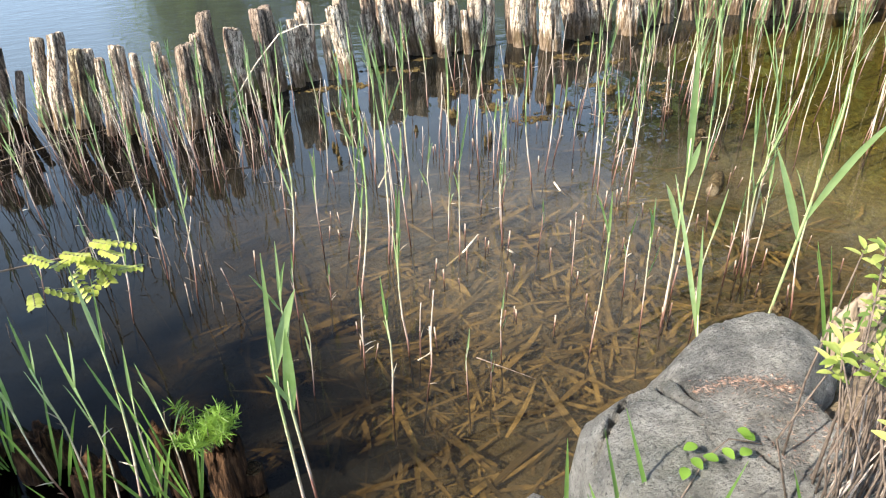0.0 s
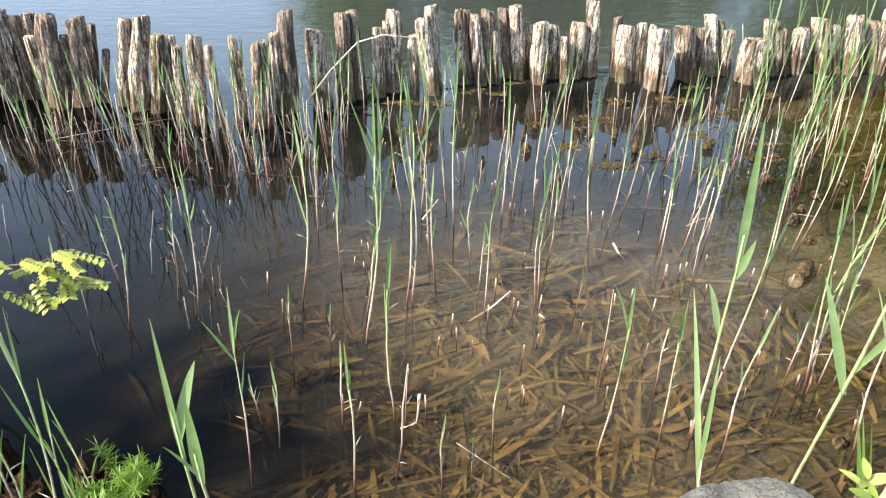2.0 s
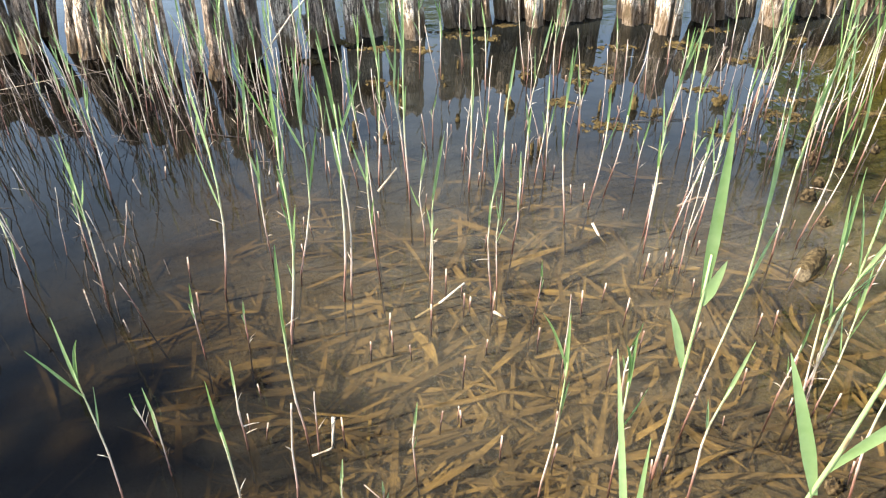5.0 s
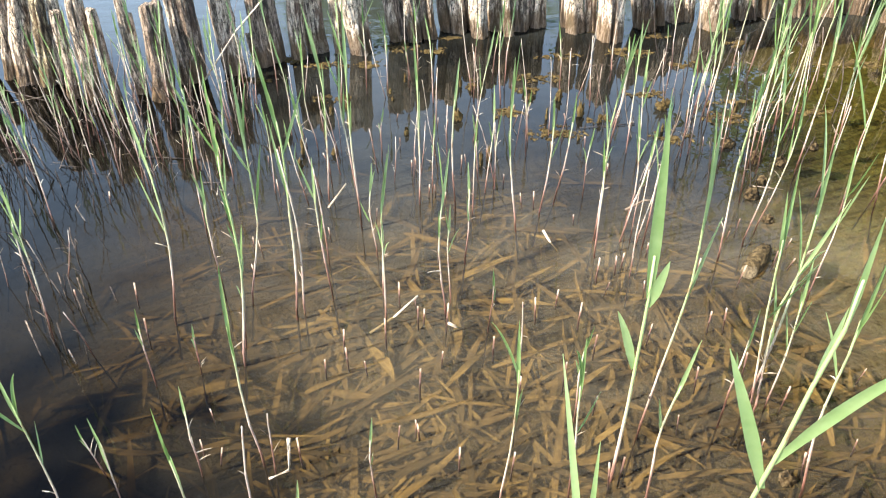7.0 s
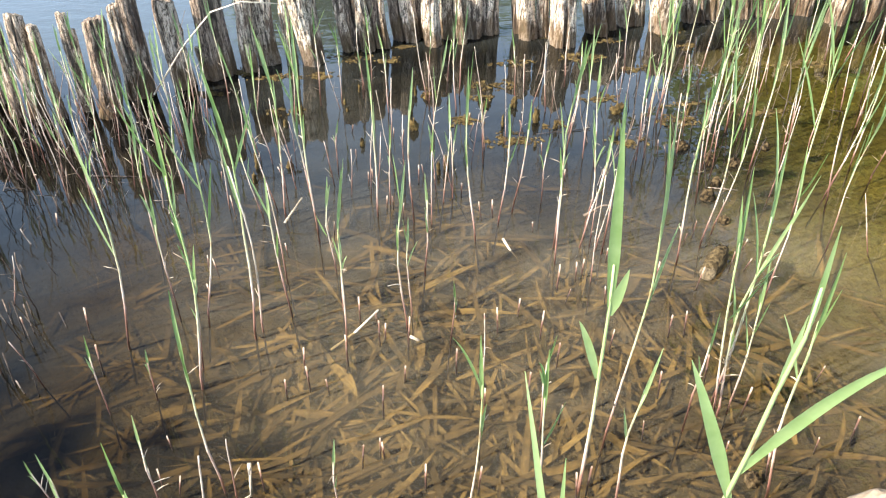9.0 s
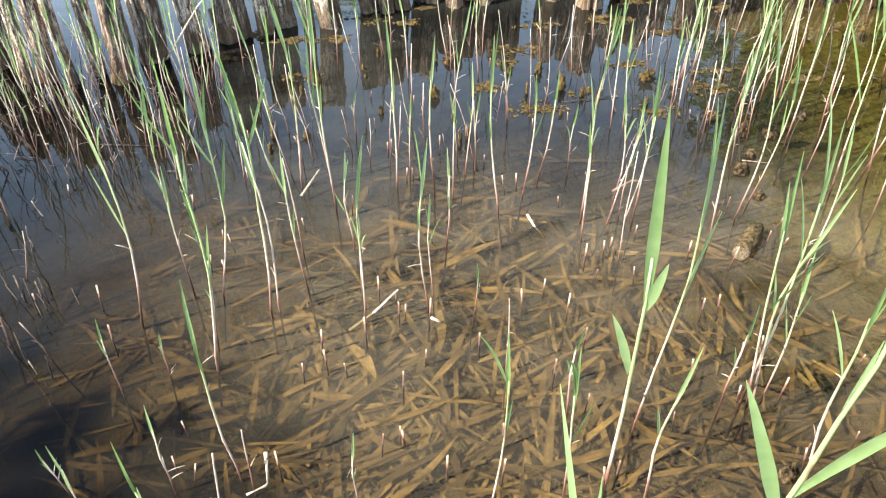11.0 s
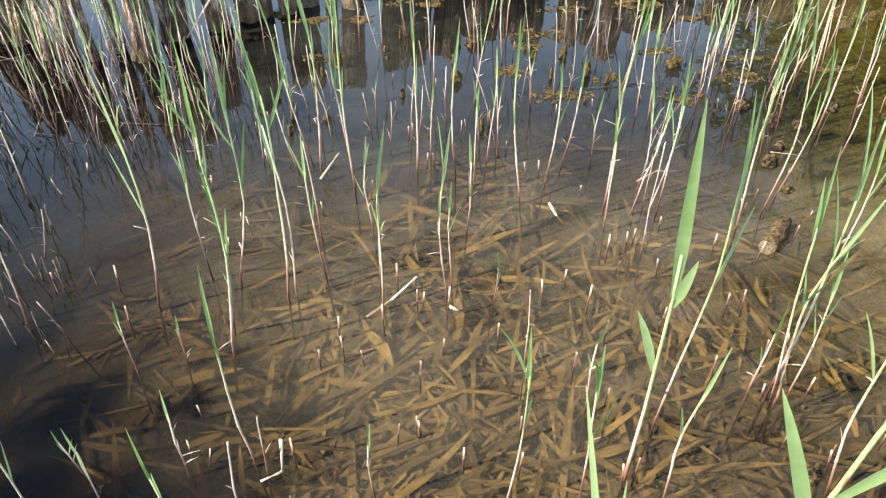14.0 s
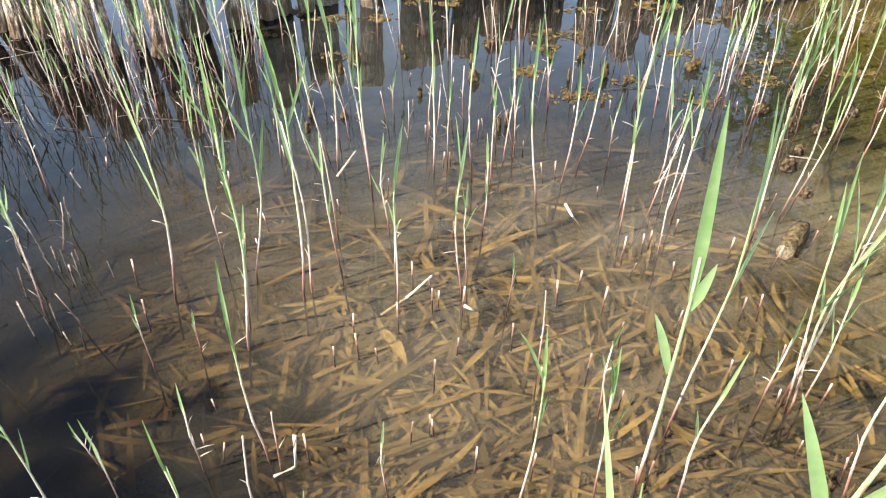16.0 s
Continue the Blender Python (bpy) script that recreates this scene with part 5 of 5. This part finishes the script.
# ---- bank: plants ----
def sprig(x, y, z, size, seed):
    """A feathery bright green sprig of fine needles."""
    random.seed(seed)
    ob = empty_at("feathery_sprig", x, y, z)
    for b in range(13):
        w, tilt = random.uniform(0, 6.3), random.uniform(0.25, 1.0)
        d = Vector((math.cos(w) * tilt, math.sin(w) * tilt, 0.8)).normalized() * size * random.uniform(0.6, 1.1)
        rod_part(ob, "branch", [(0, 0, -0.03), d * 0.5, d], [0.0014, 0.001, 0.0005], TWIG, "", 4)
        verts, faces = [], []
        for k in range(110):
            f = random.uniform(0.2, 1.0)
            p = d * f
            q = p + Vector((random.gauss(0, 1), random.gauss(0, 1), random.gauss(0.4, 0.7))).normalized() * size * random.uniform(0.12, 0.28)
            v, fc = blade(p, q, 0.0024, 0.0, steps=2)
            o = len(verts)
            verts += v
            faces += [tuple(o + i for i in t) for t in fc]
        link_mesh("foliage", verts, faces, FEATHER, ob)
    tagged(ob, "bright green feathery sprig growing from a rotten stump", "sprig")


sprig(-0.64, 0.85, 0.20, 0.11, 5)


def leaflet_mesh(v0, d, width, up):
    """An oval leaflet: verts and faces."""
    side = d.cross(up).normalized()
    up = side.cross(d).normalized()
    verts, faces = [], []
    for k in range(7):
        f = k / 6
        w = width * math.sin(math.pi * min(0.97, 0.06 + f * 0.92)) ** 0.8
        c = v0 + d * f - up * d.length * 0.25 * f * f
        verts += [c - side * w + up * w * 0.25, c, c + side * w + up * w * 0.25]
    for k in range(6):
        for j in range(2):
            a = 3 * k + j
            faces.append((a, a + 1, a + 4, a + 3))
    return verts, faces


def pinnate_twig(x, y, z):
    """A drooping twig with feather-shaped yellow-green leaves."""
    random.seed(31)
    ob = empty_at("leafy_twig", x, y, z)
    rod_part(ob, "twig", [(-0.7, -0.25, -0.05), (-0.3, -0.06, 0.03), (-0.02, 0.0, 0.02), (0.05, 0.02, 0.04)], [0.0035, 0.003, 0.002, 0.001], TWIG)
    for k in range(17):
        at = random.random() ** 1.3
        s = (0.04 - 0.17 * at, 0.02 - 0.07 * at + random.uniform(-0.02, 0.02), 0.03 + random.uniform(-0.09, 0.04))
        ln, yaw, dip = random.uniform(0.08, 0.13), random.uniform(-150, 60), random.uniform(-0.9, 0.1)
        a = radians(yaw)
        d = Vector((math.cos(a), math.sin(a), dip)).normalized() * ln * 0.68
        s = Vector(s)
        rachis = rod_part(ob, "rachis", [s, s + d * 0.5, s + d], [0.0012, 0.001, 0.0005], TWIG, "", 4)
        side = d.cross(Vector((0, 0, 1))).normalized()
        for k in range(6):
            for w in (-1, 1):
                p = s + d * (0.15 + 0.16 * k)
                v, f = leaflet_mesh(p, (side * w + d.normalized() * 0.4).normalized() * random.uniform(0.014, 0.020), 0.0066, Vector((0, 0, 1)))
                link_mesh("leaflet", v, f, LEAFLET, rachis)
    tagged(ob, "drooping twig with yellow-green feathery compound leaves", "twig")


pinnate_twig(-0.87, 1.23, 0.47)


def shrub(x, y, z, seed, tall=(0.30, 0.52), wide=0.17):
    """A low azalea-like shrub: twigs that end in whorls of pointed leaves."""
    random.seed(seed)
    ob = empty_at("shrub", x, y, z)
    for b in range(52):
        w = random.uniform(0, 6.3)
        out = wide * random.uniform(0.1, 1.0)
        top = Vector((math.cos(w) * out, math.sin(w) * out * 0.9, random.uniform(*tall) - out * 0.5))
        foot = Vector((math.cos(w) * out * 0.7, math.sin(w) * out * 0.7, -0.05)) + Vector((random.uniform(-0.05, 0.05), random.uniform(-0.05, 0.05), 0))
        side = Vector((random.uniform(-0.045, 0.045), random.uniform(-0.045, 0.045), 0.02))
        bare = b % 6 == 0
        if bare:
            top *= random.uniform(0.45, 0.7)
        branch = rod_part(ob, "branch", [foot, foot.lerp(top, 0.5) + side, top], [0.0024, 0.0018, 0.0010], DEADTWIG if bare else TWIG, "", 5)
        if bare:
            continue
        turn, fresh = random.uniform(0, 6.3), random.uniform(0.7, 1.1)
        for k in range(random.choice([5, 6, 7, 8, 9])):
            turn += 2.4
            rise = 0.9 - 0.12 * k
            d = Vector((math.cos(turn), math.sin(turn), rise)).normalized() * random.uniform(0.020, 0.036) * fresh
            v, f = leaflet_mesh(top - Vector((0, 0, 0.004 * k)), d, random.uniform(0.0046, 0.0072) * fresh, Vector((0, 0, 1)))
            link_mesh("leaf", v, f, OLDLEAF if b % 3 == 0 or k > 6 else SHRUBLEAF, branch)
        if b % 14 == 1:
            v, f = lump(0.0036, 0.0036, 0.007, 0.1, 2, 2, b)
            bud = link_mesh("bud", v, f, BUD, branch, "small red flower bud")
            bud.location = top + Vector((0, 0, 0.010))
    tagged(ob, "low shrub with yellow-green whorled leaves and red buds", "shrub")


shrub(0.385, 0.20, 0.40, 11, (0.36, 0.57), 0.14)
shrub(0.57, 0.27, 0.40, 12, (0.26, 0.48))
shrub(1.15, 0.76, 0.16, 14, (0.08, 0.20), 0.12)


def vine(x, y, z, seed):
    random.seed(seed)
    ob = empty_at("vine", x, y, z)
    rod_part(ob, "runner", [(-0.07, -0.05, -0.02), (0, 0, 0.0), (0.05, 0.02, 0.006), (0.10, 0.0, 0.0)], [0.0014] * 4, TWIG, "", 4)
    for k in range(8):
        p = Vector((-0.05 + 0.02 * k, random.uniform(-0.03, 0.03), 0.004 + random.uniform(0, 0.010)))
        w = random.uniform(0, 6.3)
        v, f = leaflet_mesh(p, Vector((math.cos(w), math.sin(w), 0.15)).normalized() * 0.024, 0.0095, Vector((0, 0, 1)))
        link_mesh("leaf", v, f, FEATHER, ob)
    tagged(ob, "small creeping vine with rounded bright green leaves on rock", "vine")




def tuft(x, y, z, n, h, seed, spread=0.3):
    """A tuft of broad grass blades on the bank."""
    random.seed(seed)
    ob = empty_at("grass_tuft", x, y, z)
    for k in range(n):
        w = random.uniform(0, 6.3)
        s = Vector((math.cos(w), math.sin(w), 0)) * random.uniform(0, 0.03)
        t = s + Vector((math.cos(w) * spread, math.sin(w) * spread, 1)).normalized() * h * random.uniform(0.6, 1.1)
        v, f = blade(s, t, random.uniform(0.006, 0.011), 0.01)
        link_mesh("blade", v, f, GRASS, ob)
    tagged(ob, "tuft of tall green grass blades on the bank", "grass")


def grass_blades(pairs):
    """A few single blades from foot to tip."""
    o = Vector(pairs[0][0])
    ob = empty_at("grass_tuft", o.x, o.y, o.z)
    for foot, tip in pairs:
        foot, tip = Vector(foot) - o, Vector(tip) - o
        v, f = blade(foot - (tip - foot) * 0.3, tip, 0.009, 0.005)
        link_mesh("blade", v, f, GRASS, ob)
    tagged(ob, "few short green grass blades before the boulder", "grass")


tuft(0.05, 0.29, 0.28, 5, 0.30, 41)
tuft(0.13, 0.23, 0.34, 4, 0.26, 42)
tuft(0.32, 0.20, 0.37, 4, 0.2, 43)
tuft(-0.69, 0.81, 0.03, 6, 0.36, 44)
tuft(-0.92, 0.84, 0.05, 4, 0.33, 46)
tuft(0.70, 0.62, 0.28, 5, 0.35, 47)
tuft(-0.79, 0.87, 0.03, 9, 0.24, 60, 0.35)
tuft(-1.14, 1.06, 0.03, 8, 0.34, 61, 0.35)
tuft(-1.25, 1.33, 0.03, 9, 0.34, 62, 0.35)
tuft(-1.02, 0.97, 0.03, 5, 0.25, 63, 0.35)
grass_blades([((0.113, 0.324, 0.381), (0.061, 0.356, 0.604)), ((0.064, 0.339, 0.379), (0.029, 0.356, 0.567)), ((-0.020, 0.364, 0.376), (-0.028, 0.363, 0.557))])


# fallen needles and scraps on rock and earth
def rest_z(x, y):
    """Height of the boulder or the earth under a point."""
    return max(ground_z(x, y), rock_top(x, y))


vine(0.215, 0.345, rest_z(0.215, 0.345) + 0.010, 21)
random.seed(55)
verts, faces = [], []
for k in range(2000):
    if k < 1550:
        x, y = random.gauss(0.46, 0.12), random.gauss(0.30, 0.10)
    else:
        t = random.random()
        x, y = 0.27 + 0.20 * t + random.gauss(0, 0.010), 0.487 - 0.035 * t + random.gauss(0, 0.007)
    if y > shore_y(x) + 0.02 or (k < 1550 and (y > 0.46 or x < 0.34 - 0.4 * (y - 0.3)) and random.random() < 0.85):
        continue
    z = max(rest_z(x, y), 0.0) + random.uniform(0.001, 0.006)
    w, ln = random.uniform(0, 6.3), random.uniform(0.002, 0.009)
    d = Vector((math.cos(w), math.sin(w), random.uniform(-0.1, 0.2))) * ln
    v, f = blade(Vector((x, y, z)), Vector((x, y, z)) + d, random.uniform(0.0008, 0.0028), 0.001, steps=2)
    o = len(verts)
    verts += v
    faces += [tuple(o + i for i in q) for q in f]
scraps = link_mesh("fallen_scraps", verts, faces, NEEDLE)
tagged(scraps, "reddish-brown fallen needles and leaf scraps on earth", "litter", kind="stuff")


# ---- loose stalks ----
def stalk(points, r, label, mat=None):
    o = Vector(points[0])
    v, f = tube([Vector(p) - o for p in points], [r * (1 - 0.4 * k / (len(points) - 1)) for k in range(len(points))], 6)
    ob = link_mesh("stalk", v, f, mat or DRYSTEM)
    ob.location = o
    tagged(ob, label, "stalk", "loose dry stalks")


stalk([(-0.594, 3.030, 0.058), (-0.447, 3.048, 0.240), (-0.329, 3.062, 0.357), (-0.218, 3.076, 0.385), (-0.084, 3.092, 0.366)], 0.0036, 'long pale bent dry stalk leaning on the stakes', PALE)
stalk([(-1.614, 2.786, 0.030), (-1.360, 2.841, 0.060), (-1.093, 2.858, 0.100)], 0.0016, 'long dry stalk lying across the reeds')
stalk([(0.082, 1.657, -0.050), (0.148, 1.683, -0.000), (0.211, 1.718, 0.039)], 0.004, 'broken dry reed leaning out of water')
stalk([(0.287, 1.630, 0.019), (0.328, 1.638, -0.020)], 0.004, 'broken dry reed piece on water')
stalk([(0.813, 1.970, 0.111), (0.867, 1.984, 0.132), (0.934, 1.978, 0.132)], 0.004, 'broken dry reed folded over the stems')
stalk([(-0.057, 2.168, 0.019), (0.000, 2.224, 0.070)], 0.004, 'broken dry reed leaning out of water')
stalk([(0.586, 1.998, 0.029), (0.632, 1.953, -0.040)], 0.004, 'broken dry reed leaning out of water')
stalk([(-0.068, 1.225, 0.093), (-0.073, 1.204, 0.016), (-0.115, 1.184, 0.016)], 0.0045, 'broken dry reed bent at the water')
stalk([(0.016, 1.050, 0.111), (0.143, 0.946, 0.098)], 0.0014, 'thin dry twig across the leaf litter', OLDSTEM)


# ---- trees on the banks: most seen in the water, one unseen for shade ----
def tree(x, y, z, h, r, seed):
    random.seed(seed)
    ob = empty_at("tree", x, y, z)
    rod_part(ob, "trunk", [(0, 0, -0.6), (0.1, 0, h * 0.3), (0.0, 0.1, h * 0.6), (0.1, 0, h * 0.9)], [0.24, 0.19, 0.12, 0.03], BARK, "", 10)
    verts, faces = [], []
    for k in range(16):
        w = random.uniform(0, 6.3)
        f = random.uniform(0.10, 0.85)
        s = Vector((0, 0, h * f))
        reach = r * random.uniform(0.55, 1.0) * (1.15 - 0.7 * f)
        t = s + Vector((math.cos(w) * reach, math.sin(w) * reach, h * random.uniform(0.04, 0.16)))
        rod_part(ob, "limb", [s, s.lerp(t, 0.5) + Vector((0, 0, 0.2)), t], [0.07, 0.045, 0.015], BARK, "", 6)
        for j in range(330 if h > 9 else 450):
            p = s.lerp(t, random.uniform(0.3, 1.1)) + Vector((random.gauss(0, 1), random.gauss(0, 1), random.gauss(0, 0.8))) * r * 0.24
            d = Vector((random.gauss(0, 1), random.gauss(0, 1), random.gauss(0, 0.7))).normalized() * random.uniform(0.22, 0.42) * (1.0 if h > 9 else 0.42)
            e = d.orthogonal().normalized() * d.length * 0.5
            o = len(verts)
            verts += [p - d, p + e, p + d, p - e]
            faces.append((o, o + 1, o + 2, o + 3))
    link_mesh("crown", verts, faces, CROWN, ob, smooth=False)
    tagged(ob, "broad green leafy tree on the pond bank", "tree", "trees round the pond")


for k, (x, y, h, r) in enumerate([(-2.2, 34, 12.0, 3.8), (3.5, 35, 12.5, 4.8), (9.5, 33, 11.0, 4.8), (16, 31, 10.5, 4.8), (23.0, 28, 10.5, 4.8), (30, 22, 10, 4.8)]):
    tree(x, y, 0.5, h, r, 60 + k)
# unseen tree on the left bank, added to cast shade on the near water
tree(-7.55, -1.22, 0.4, 5.9, 1.05, 90)
tree(5.0, 5.4, 0.3, 4.6, 1.7, 80)
tree(5.9, 8.0, 0.3, 5.5, 2.0, 81)
tree(4.9, 3.2, 0.3, 4.0, 1.5, 82)
